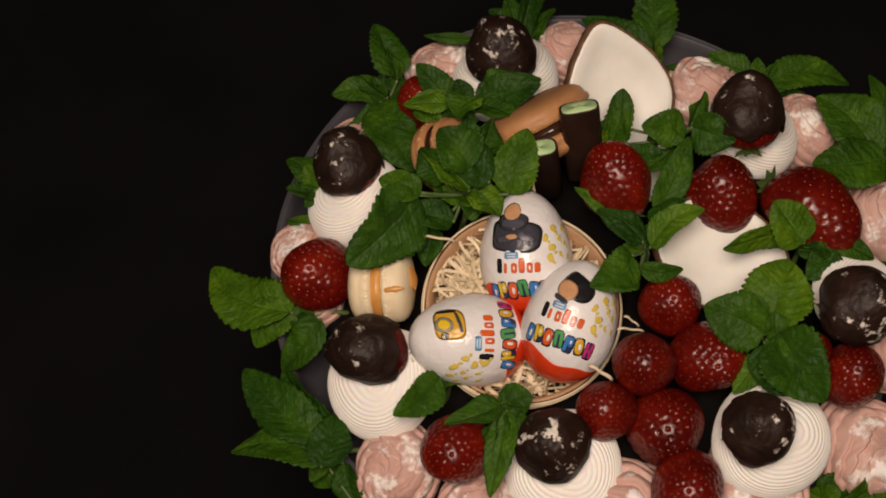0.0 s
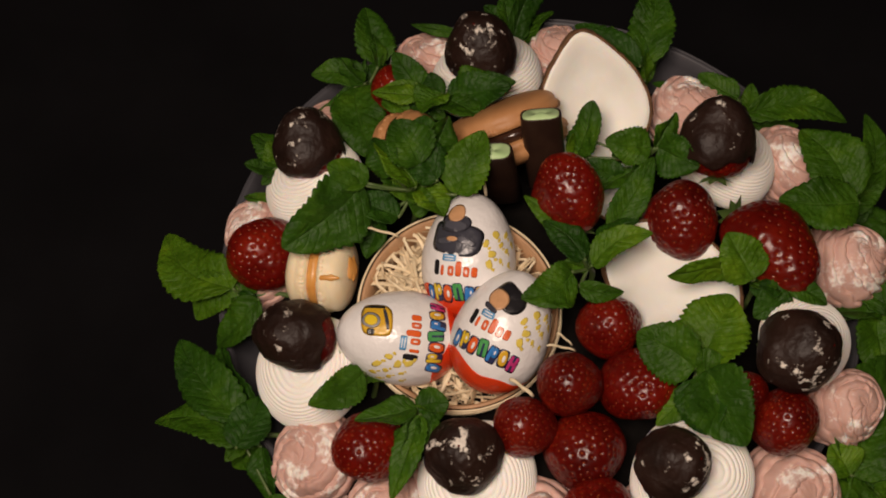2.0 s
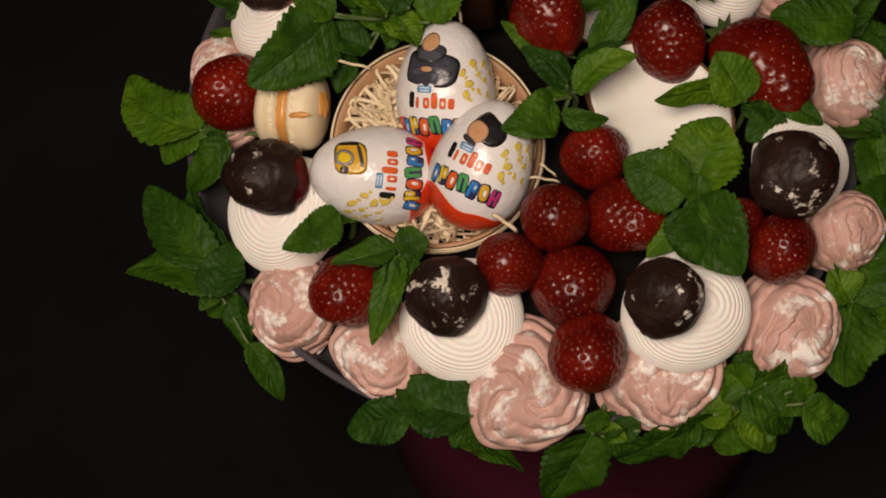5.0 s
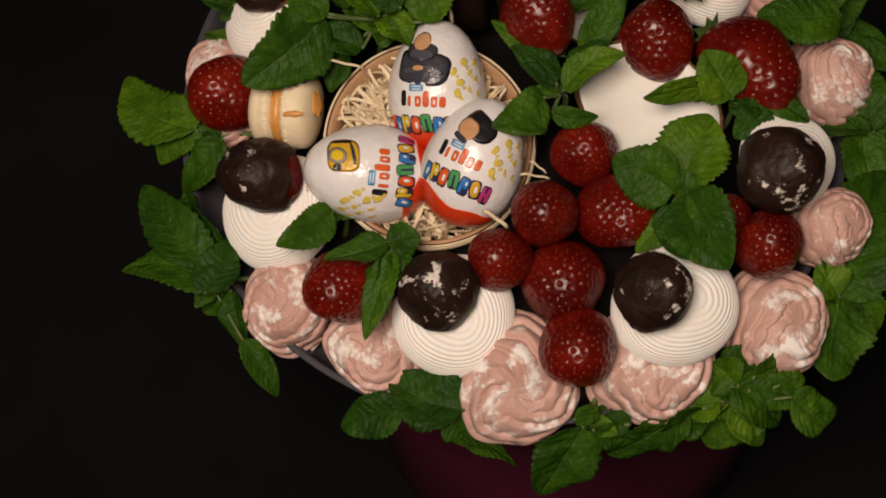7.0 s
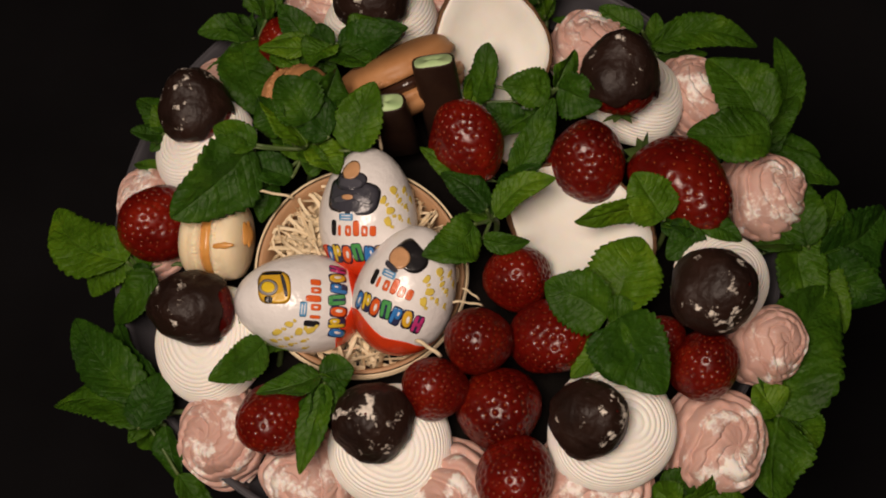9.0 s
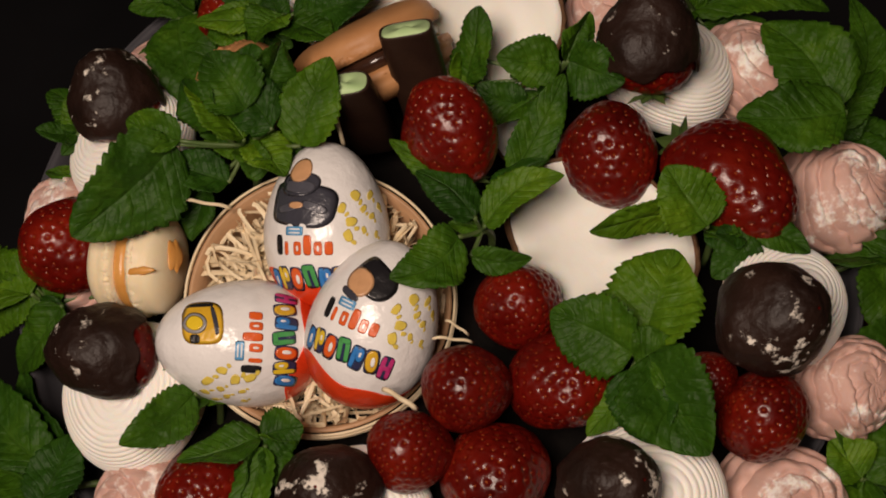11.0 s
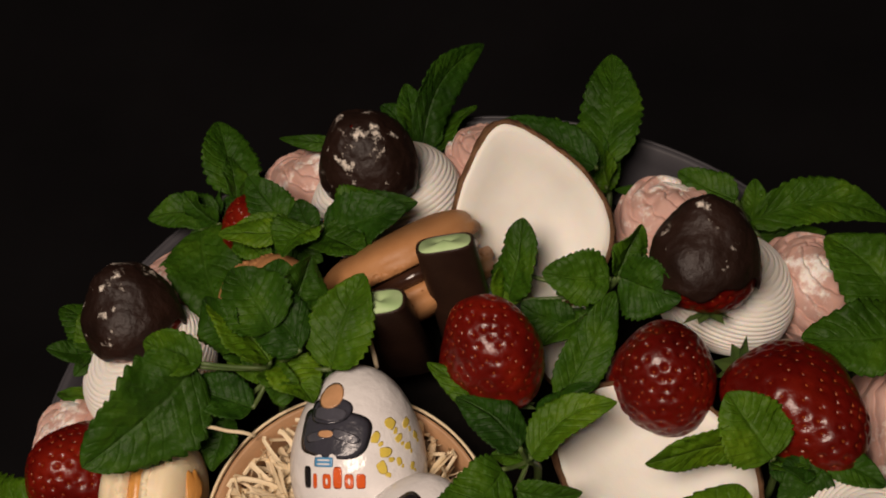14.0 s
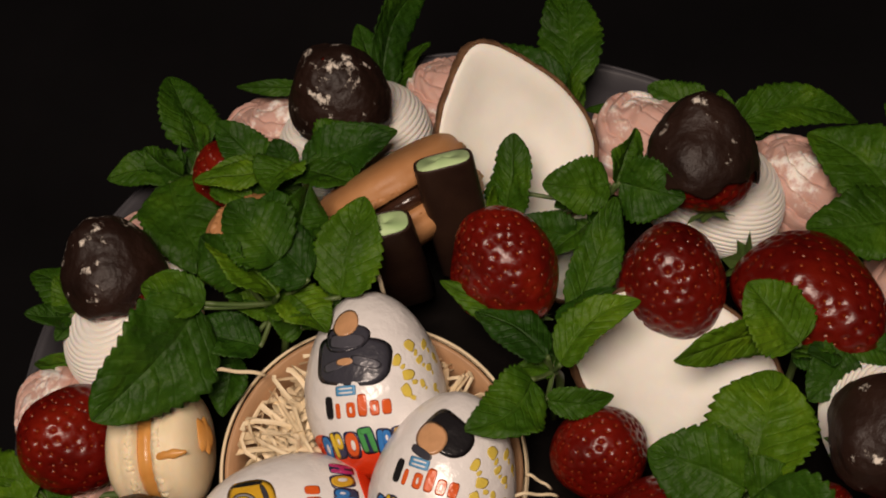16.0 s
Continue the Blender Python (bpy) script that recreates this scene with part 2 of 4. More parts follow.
def slab(name, size, place, mat):
    bm = bmesh.new()
    bmesh.ops.create_cube(bm, size=1, matrix=Matrix.Translation(place) @ Matrix.Diagonal((*size, 1)))
    me = bpy.data.meshes.new(name)
    bm.to_mesh(me)
    bm.free()
    me.materials.append(mat)
    return tagged(new(name, me), "", "", "", "structure")


def cloth_ground():
    x, y = np.meshgrid(np.linspace(-1.8, 1.8, 120), np.linspace(-1.8, 1.0, 90))
    z = np.array([[0.004 * noise.noise(Vector((a * 2.2, b * 2.2, 3))) + 0.0015 * noise.noise(Vector((a * 9, b * 9, 1))) for a, b in zip(r, s)] for r, s in zip(x, y)])
    z = np.where(np.hypot(x, y) < 0.16, 0.0, z)
    me = sheet(np.stack([x, y, z + GROUND], -1))
    me.materials.append(CLOTH)
    tagged(new("ground", me), "matt black cloth laid flat with faint creases", "cloth", "", "structure")


def cloth_backdrop():
    x, z = np.meshgrid(np.linspace(-1.8, 1.8, 240), np.linspace(-0.18, 2.4, 24))
    y = 0.95 + 0.03 * np.sin(x * 19 + 1.3 * np.sin(x * 5)) * (0.6 + 0.4 * np.sin(x * 3.1)) + 0.01 * np.sin(x * 43 + z)
    me = sheet(np.stack([x, y, z], -1))
    me.materials.append(CURTAIN)
    tagged(new("backdrop", me), "matt black cloth hanging in soft upright folds", "cloth", "", "structure")


cloth_ground()
cloth_backdrop()
# unseen walls and ceiling, added to close the room for bounce light and reflections
slab("wall_west", (0.1, 3.09, 2.7), (-1.87, -0.375, 1.12), PLASTER)
slab("wall_east", (0.1, 3.09, 2.7), (1.87, -0.375, 1.12), PLASTER)
slab("wall_south", (3.6, 0.1, 2.7), (0, -1.87, 1.12), PLASTER)
slab("wall_north", (3.6, 0.1, 2.7), (0, 1.12, 1.12), PLASTER)
slab("ceiling", (3.84, 3.09, 0.1), (0, -0.375, 2.525), PLASTER)

# ---- pot and bowl ----


def pot():
    p = thing("flower_pot", (0.036, 0.0, GROUND), "tall burgundy painted pot standing on black cloth", "pot")
    H = 0.166 - GROUND
    prof = [(0.0005, 0.006), (0.104, 0.006), (0.108, 0.0), (0.112, 0.002), (0.114, 0.006), (0.117, H * 0.5), (0.119, H - 0.006), (0.1205, H - 0.003), (0.119, H), (0.116, H - 0.002), (0.110, 0.03), (0.0005, 0.028)]
    part("body", sheet(lathe(prof, 96), wrap=True), BURGUNDY, p)
    return p


def bowl():
    b = thing("serving_bowl", (-0.0024, 0.012, 0.159), "wide shallow dark grey plastic bowl with flared rim on burgundy pot", "bowl")
    R = 0.1535
    prof = [(0.0005, 0.007), (0.05, 0.007), (0.085, 0.0085), (0.125, 0.013), (0.143, 0.022), (0.1495, 0.034), (R - 0.002, 0.0405), (R, 0.0412), (R + 0.0012, 0.0400),
            (R - 0.0005, 0.0375), (0.1515, 0.032), (0.145, 0.020), (0.127, 0.0105), (0.088, 0.0055), (0.06, 0.0062), (0.0005, 0.0062)]
    part("body", sheet(lathe(prof, 128), wrap=True), BOWL, b)
    a = np.linspace(0, 2 * np.pi, 129)
    part("rim", sheet(tube(np.stack([(R + 0.0006) * np.cos(a), (R + 0.0006) * np.sin(a), 0 * a + 0.0408], -1), 0.0007, 8), wrap=True), BOWL, b, "rounded glossy grey rim")
    return b


# assumed support mound; its near-black colour stands in for shade between the sweets
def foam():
    f = thing("foam_base", (0, 0, 0.170), "assumed filler mound inside the bowl, near-black for the shaded gaps between sweets", "filler")
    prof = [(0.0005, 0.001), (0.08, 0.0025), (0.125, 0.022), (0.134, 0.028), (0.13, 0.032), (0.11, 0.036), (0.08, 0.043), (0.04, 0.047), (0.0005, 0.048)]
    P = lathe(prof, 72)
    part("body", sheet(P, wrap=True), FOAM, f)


pot()
bowl()
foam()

# ---- sweets and fruit ----


def berry_grid(R, L, seed, rows=84, cols=104):
    f = np.linspace(0.03, np.pi - 0.02, rows)[:, None]
    a = np.linspace(0, 2 * np.pi, cols, endpoint=False)[None]
    rng = np.random.RandomState(seed)
    k = 1 + 0.05 * np.cos(2 * a + rng.rand() * 6) + 0.03 * np.cos(3 * a + rng.rand() * 6)
    r = R * np.sin(f) ** 0.85 * (1 + 0.16 * np.cos(f)) * k
    z = L / 2 * np.cos(f) + 0 * a
    return lumps(np.stack([r * np.cos(a), r * np.sin(a), z], -1), 45, 0.07, seed)


def seeded(P, seed, count=230):
    """Dimples in the skin, and a flat drop-shaped seed in each."""
    n, m = P.shape[:2]
    rng = np.random.RandomState(seed)
    dense = P.reshape(-1, 3)
    i = np.arange(count)
    f = np.arccos(1 - 2 * (i + 0.5) / count) / np.pi * (n - 1)
    a = (i * 2.39996 / (2 * np.pi) % 1) * m
    f, a = f + rng.uniform(-1.2, 1.2, count), a + rng.uniform(-1.5, 1.5, count)
    pts = P[np.clip(np.round(f), 1, n - 2).astype(int), np.round(a).astype(int) % m]
    d = np.sqrt(((dense[:, None] - pts[None]) ** 2).sum(-1)).min(1)
    nrm = dense / np.linalg.norm(dense, axis=1)[:, None]
    skin = (dense - nrm * (0.00085 * np.exp(-(d / 0.00090) ** 2))[:, None]).reshape(P.shape)
    V, F = [], []
    for p in pts:
        nn = p / np.linalg.norm(p)
        t = np.array([0, 0, 1.0]) - nn * nn[2]
        t /= np.linalg.norm(t) + 1e-9
        s = np.cross(nn, t)
        o = len(V)
        c = p - nn * 0.00065
        V += [c + t * 0.0008, c + s * 0.0004, c - t * 0.0005, c - s * 0.0004, c + nn * 0.0003]
        F += [(o, o + 3, o + 4), (o + 3, o + 2, o + 4), (o + 2, o + 1, o + 4), (o + 1, o, o + 4)]
    me = bpy.data.meshes.new("seeds")
    me.from_pydata([tuple(v) for v in V], [], F)
    return skin, me


def calyx_mesh(R, L, seed, count=7):
    bm = bmesh.new()
    rng = random.Random(seed)
    o = Vector((0, 0, L / 2))
    hub = bm.verts.new(o)
    for k in range(count):
        a = 2 * math.pi * k / count + rng.uniform(-0.3, 0.3)
        ln, w = R * rng.uniform(0.40, 0.66), R * 0.15
        d, s = Vector((math.cos(a), math.sin(a), 0)), Vector((-math.sin(a), math.cos(a), 0))
        v = [bm.verts.new(o + d * x * ln + s * y * w + Vector((0, 0, z * R))) for x, y, z in ((0.5, 1, 0.05), (1, 0, 0.16), (0.5, -1, 0.05))]
        bm.faces.new((hub, v[0], v[1]))
        bm.faces.new((hub, v[1], v[2]))
    return bm


BERRIES = {}


def berry_meshes(kind):
    """Three shapes of strawberry that all the fruit share."""
    if kind not in BERRIES:
        R, L = ((0.0160, 0.036), (0.0165, 0.0325), (0.0150, 0.040))[kind]
        P = lumps(berry_grid(R, L, 11 + kind), 62, 0.13, 4 + kind)
        skin, seeds = seeded(P, 5 + kind)
        me = sheet(skin, wrap=True, caps=True)
        me.materials.append(BERRY)
        seeds.materials.append(SEED)
        BERRIES[kind] = (me, seeds, R, L)
    return BERRIES[kind]


def strawberry(place, tip, scale, kind=0, label="glossy ripe red strawberry with tiny pale seeds", turn=0.0, calyx=True):
    me, seeds, R, L = berry_meshes(kind)
    t = thing("strawberry", place, label, "strawberry", "strawberries in the bowl")
    m = frame_to(-Vector(tip)) @ pose(0, 0, 0, 0, 0, turn)
    t.matrix_world = Matrix.Translation(place) @ m @ Matrix.Scale(scale, 4)
    fruit = part("fruit", me, None, t)
    tagged(part("seed_layer", seeds, None, fruit, "tiny straw-coloured seeds"), kind="stuff")
    if calyx:
        part("calyx", calyx_mesh(R, L, kind), CALYX, fruit, "small green leaf crown")
    return t


CHOCO = {}


def dipped_strawberry(place, tip, scale, kind=0, cover=0.72, turn=0.0, label="strawberry dipped in dark chocolate with white sugar specks"):
    me, seeds, R, L = berry_meshes(kind)
    key = (kind, cover)
    if key not in CHOCO:
        P = lumps(berry_grid(R, L, 11 + kind, 90, 96), 62, 0.13, 4 + kind) * 1.07
        n, m = P.shape[:2]
        P = lumps(lumps(P, 130, 0.05, 3 + kind), 420, 0.018, 9)
        keep = int(n * (1 - cover))
        a = np.linspace(0, 2 * np.pi, m, endpoint=False)
        # ragged lower edge of the coat
        start = keep + (3.2 * np.sin(3 * a + kind) + 2.2 * np.sin(7 * a)).round()
        rows = np.linspace(0, 1, n - keep)[:, None] * (n - 1 - start)[None] + start[None]
        i0 = np.clip(np.floor(rows).astype(int), 0, n - 2)
        w = (rows - i0)[..., None]
        cols = np.arange(m)[None]
        Q = P[i0, cols] * (1 - w) + P[i0 + 1, cols] * w
        inner = Q[:1] * 0.95
        Q = np.concatenate([inner, Q])
        coat = sheet(Q, wrap=True)
        coat.materials.append(CHOC)
        CHOCO[key] = coat
    t = thing("dipped_strawberry", place, label, "strawberry", "chocolate-dipped strawberries")
    t.matrix_world = Matrix.Translation(place) @ frame_to(-Vector(tip)) @ pose(0, 0, 0, 0, 0, turn) @ Matrix.Scale(scale, 4)
    fruit = part("fruit", me, None, t, "red strawberry skin")
    tagged(part("seed_layer", seeds, None, fruit, "tiny straw-coloured seeds"), kind="stuff")
    part("chocolate_coat", CHOCO[key], None, t, "dark chocolate coat with sugar specks")
    part("calyx", calyx_mesh(R, L, kind + 3), CALYX, fruit, "small green leaf crown")
    return t


def white_meringue(place, axis, R, seed=0, height=0.62):
    """A piped round with many fine ridges that wind round it, and a shallow hollow on top."""
    t = thing("white_meringue", place, "round white piped meringue with fine winding ridges", "meringue", "white meringues")
    a = np.linspace(0, 2 * np.pi, 112, endpoint=False)[None]
    s = np.linspace(0, 1, 170)[:, None]
    ang = -0.9 + s * (np.pi / 2 + 0.9)
    r = R * np.cos(np.clip(ang, -0.9, np.pi / 2 - 0.01)) ** 0.62
    z = R * height * np.sign(np.sin(ang)) * np.abs(np.sin(ang)) ** 0.95
    ph = 2 * np.pi * (12.0 * s + (a / (2 * np.pi)) + 0.25 * np.sin(a * 2 + seed))
    rid = np.abs(np.sin(ph / 1.0)) ** 0.8 * R * 0.021
    wob = 1 + 0.025 * np.sin(3 * a + seed) + 0.02 * np.sin(2 * a + seed * 2)
    rr, zz = (r * wob + rid * np.cos(ang)), z + rid * np.sin(np.abs(ang)) + 0 * a
    P = np.stack([rr * np.cos(a), rr * np.sin(a), zz], -1)
    body = part("body", sheet(P, wrap=True, caps=True), WHITE, t)
    t.matrix_world = Matrix.Translation(place) @ frame_to(axis) @ pose(0, 0, 0, 0, 0, seed * 57)
    return t


def pink_meringue(place, axis, R, seed=0, height=1.0):
    """A piped rosette with broad slanting folds that close to a peak."""
    t = thing("pink_meringue", place, "pale pink piped meringue rosette dusted with white sugar", "meringue", "pink meringues")
    a = np.linspace(0, 2 * np.pi, 168, endpoint=False)[None]
    s = np.linspace(0, 1, 150)[:, None]
    ang = -0.8 + s * (np.pi / 2 + 0.8)
    r = R * np.cos(np.clip(ang, -0.8, np.pi / 2 - 0.01)) ** 0.8
    z = R * height * np.sin(ang)
    # the rope of cream winds up in overlapping turns; seed decides how steeply it leans
    arms = (2, 4, 3, 6)[seed % 4]
    wavy = 0.10 * np.sin(9 * a + 3 * np.sin(2 * a + seed)) + 0.07 * np.sin(17 * a + 2 * seed + 6 * s)
    q = 6.6 * s + arms * a / (2 * np.pi) + 0.30 * np.sin(2 * a + seed) * s + 0.18 * np.sin(3 * a + 5 * s + seed) + wavy * (1 - 0.6 * s)
    saw = q % 1.0
    fold = saw ** 0.6 * (1 - np.exp(-(1 - saw) / 0.10))
    dent = np.sin(14 * a + 4 * np.sin(2 * q) + seed) * np.clip(np.sin(3 * a + 9 * s + 2 * seed), 0, 1)
    rid = R * ((0.125 + 0.04 * np.sin(3 * a + 8 * s + seed)) * fold + 0.014 * dent)
    fall = np.clip((1 - s) * 6, 0.15, 1)
    rr = r * (1 + 0.05 * np.sin(7 * a + 5 * s + seed) * (1 - s)) + rid * np.cos(ang) * fall
    zz = z + rid * np.sin(np.abs(ang)) * fall
    P = lumps(np.stack([rr * np.cos(a), rr * np.sin(a), zz], -1), 40, 0.13, seed)
    part("body", sheet(P, wrap=True, caps=True), PINK, t)
    t.matrix_world = Matrix.Translation(place) @ frame_to(axis) @ pose(0, 0, 0, 0, 0, seed * 71)
    return t


def shell_grid(R, h, seed):
    """A macaron shell: smooth dome, and a rough foot round its edge."""
    s = np.linspace(0, np.pi / 2, 22)
    prof = [(max(R * math.sin(v) ** 0.8, 0.0004), h * (0.35 + 0.65 * math.cos(v) ** 0.75)) for v in s] + [(R * 1.01, h * 0.28), (R * 1.0, h * 0.12), (R * 0.97, 0.0), (R * 0.5, 0.0)]
    P = lathe(prof, 72)
    rng = np.random.RandomState(seed)
    for row in (-4, -3, -2):
        P[row, :, :2] *= 1 + 0.055 * rng.rand(72, 1)
    return lumps(P, 60, 0.03, seed)


def macaron(place, axis, R, h, gap, shell_mat, fill_mat, label, seed=0):
    t = thing("macaron", place, label, "macaron", "macarons")
    up = sheet(shell_grid(R, h, seed), wrap=True, caps=True)
    lo = part("shell", up, shell_mat, t)
    lo.location = (0, 0, gap / 2)
    dn = part("shell", sheet(shell_grid(R * 0.99, h, seed + 1), wrap=True, caps=True), shell_mat, t)
    dn.matrix_local = pose(0, 0, -gap / 2, 180, 0, 0)
    # the rough pitted foot that rises at the edge of each shell
    rng = np.random.RandomState(seed + 40)
    for shell in (lo, dn):
        a = np.linspace(0, 2 * np.pi, 181)
        rad = R * (0.965 + 0.03 * rng.rand(181))
        rad[-1] = rad[0]
        ring = np.stack([rad * np.cos(a), rad * np.sin(a), 0.0013 + 0.0009 * rng.rand(181)], -1)
        ring[-1] = ring[0]
        part("foot", sheet(tube(ring, 0.0009 + 0.0007 * rng.rand(181), 7), wrap=True), shell_mat, shell, "rough pitted edge")
    n = 72
    prof = [(0.001, gap / 2), (R * 0.86, gap / 2), (R * 0.93, gap * 0.25), (R * 0.95, 0), (R * 0.93, -gap * 0.25), (R * 0.86, -gap / 2), (0.001, -gap / 2)]
    part("filling", sheet(lumps(lathe(prof, n), 90, 0.05, seed), wrap=True, caps=True), fill_mat, t)
    t.matrix_world = Matrix.Translation(place) @ frame_to(axis)
    return t


def chocolate_bar(base, top, w, face, seed=0):
    """A bar of dark chocolate whose open end shows a pale green cream centre."""
    base, top = Vector(base), Vector(top)
    t = thing("chocolate_bar", base, "dark chocolate bar with pale green mint cream centre", "sweet", "mint cream bars")
    L = (top - base).length
    a = np.linspace(0, 2 * np.pi, 40, endpoint=False)
    sx = np.sign(np.cos(a)) * np.abs(np.cos(a)) ** 0.5
    sy = np.sign(np.sin(a)) * np.abs(np.sin(a)) ** 0.7
    rows = []
    for k, z in ((0.3, 0), (0.92, 0), (1, 0.02), (1.0, 0.5), (1.0, 0.97), (0.985, 0.995), (0.93, 1.0), (0.89, 0.995), (0.87, 0.93)):
        slope = -0.08 * w * sy * (z > 0.9)
        rows.append(np.stack([sx * w / 2 * k, sy * w * 0.28 * k, L * z + slope], -1))
    part("coat", sheet(np.array(rows), wrap=True), CHOC_BAR, t)
    rows = [np.stack([sx * w / 2 * k, sy * w * 0.28 * k, 0 * a + L * z - 0.08 * w * sy], -1) for k, z in ((0.89, 0.93), (0.89, 0.99), (0.85, 1.0), (0.4, 1.004), (0.02, 1.004))]
    part("cream", sheet(np.array(rows), wrap=True, caps=True), MINT_CREAM, t, "pale green mint cream")
    t.matrix_world = Matrix.Translation(base) @ frame_to(top - base, face)
    return t


def coconut_piece(place, normal, up, length, width, depth, label, pointed=0.0):
    """A cut piece of coconut: a smooth white face with a shallow hollow, and a curved husk behind it."""
    t = thing("coconut_piece", place, label, "coconut", "coconut pieces")
    a = np.linspace(0, 2 * np.pi, 80, endpoint=False)
    point = (1 - pointed * ((1 + np.sin(a)) / 2) ** 2) / (1 - 0.2 * pointed)
    ox, oy = width / 2 * np.cos(a) * point, length / 2 * np.sin(a)
    face = [np.stack([ox * k, oy * k, 0 * a + z * depth], -1) for k, z in ((0.001, -0.26), (0.3, -0.24), (0.52, -0.18), (0.70, -0.085), (0.80, -0.03), (0.90, -0.008), (0.965, 0.0), (0.985, -0.03))]
    part("flesh", sheet(lumps(np.array(face), 30, 0.02, 4), wrap=True), COCONUT, t, "smooth white coconut flesh")
    back = [np.stack([ox * k, oy * k, 0 * a + z * depth], -1) for k, z in ((0.96, -0.03), (1.0, 0.01), (1.025, -0.02), (1.04, -0.12), (1.0, -0.4), (0.85, -0.72), (0.55, -0.93), (0.2, -1.0), (0.01, -1.0))]
    part("husk", sheet(lumps(lumps(np.array(back), 120, 0.03, 2), 700, 0.025, 5), wrap=True), HUSK, t, "thin fibrous brown husk")
    m = frame_to(normal, Vector(up).cross(Vector(normal)))
    t.matrix_world = Matrix.Translation(place) @ m
    return t


# ---- egg sweets in a veneer basket ----
EGG_L, EGG_R = 0.0575, 0.0212


def egg_radius(z):
    c = np.clip(2 * np.asarray(z) / EGG_L, -0.9995, 0.9995)
    return EGG_R * np.sqrt(1 - c * c) * (1 - 0.13 * c) + 0.0002


def on_egg(a, b, lift=1.0):
    """Wraps a flat print, a metres round from the front and b metres up, on the egg."""
    r = egg_radius(b) * lift
    lon = np.asarray(a) / egg_radius(np.clip(b, -0.021, 0.019))
    return np.stack([r * np.sin(lon), -r * np.cos(lon), b + 0 * lon], -1)


def crinkle(P):
    """The uneven skin of the wrapped foil, the same under every print."""
    return lumps(lumps(P, 120, 0.007, 5), 420, 0.0010, 2)


def print_blob(name, t, mat, a, b, w, h, tilt=0.0, corner=1.0, lift=1.002, wob=0.0):
    """A printed patch: an ellipse, or with a small corner a rounded block."""
    k = np.linspace(0.02, 1, 6)[:, None]
    g = np.linspace(0, 2 * np.pi, 32, endpoint=False)[None]
    x = np.sign(np.cos(g)) * np.abs(np.cos(g)) ** corner * w / 2 * k * (1 + wob * np.sin(3 * g + 1))
    y = np.sign(np.sin(g)) * np.abs(np.sin(g)) ** corner * h / 2 * k * (1 + wob * np.cos(2 * g))
    c, s = math.cos(radians(tilt)), math.sin(radians(tilt))
    return part(name, sheet(crinkle(on_egg(a + c * x - s * y, b + s * x + c * y)) * lift, wrap=True, caps=True), mat, t)


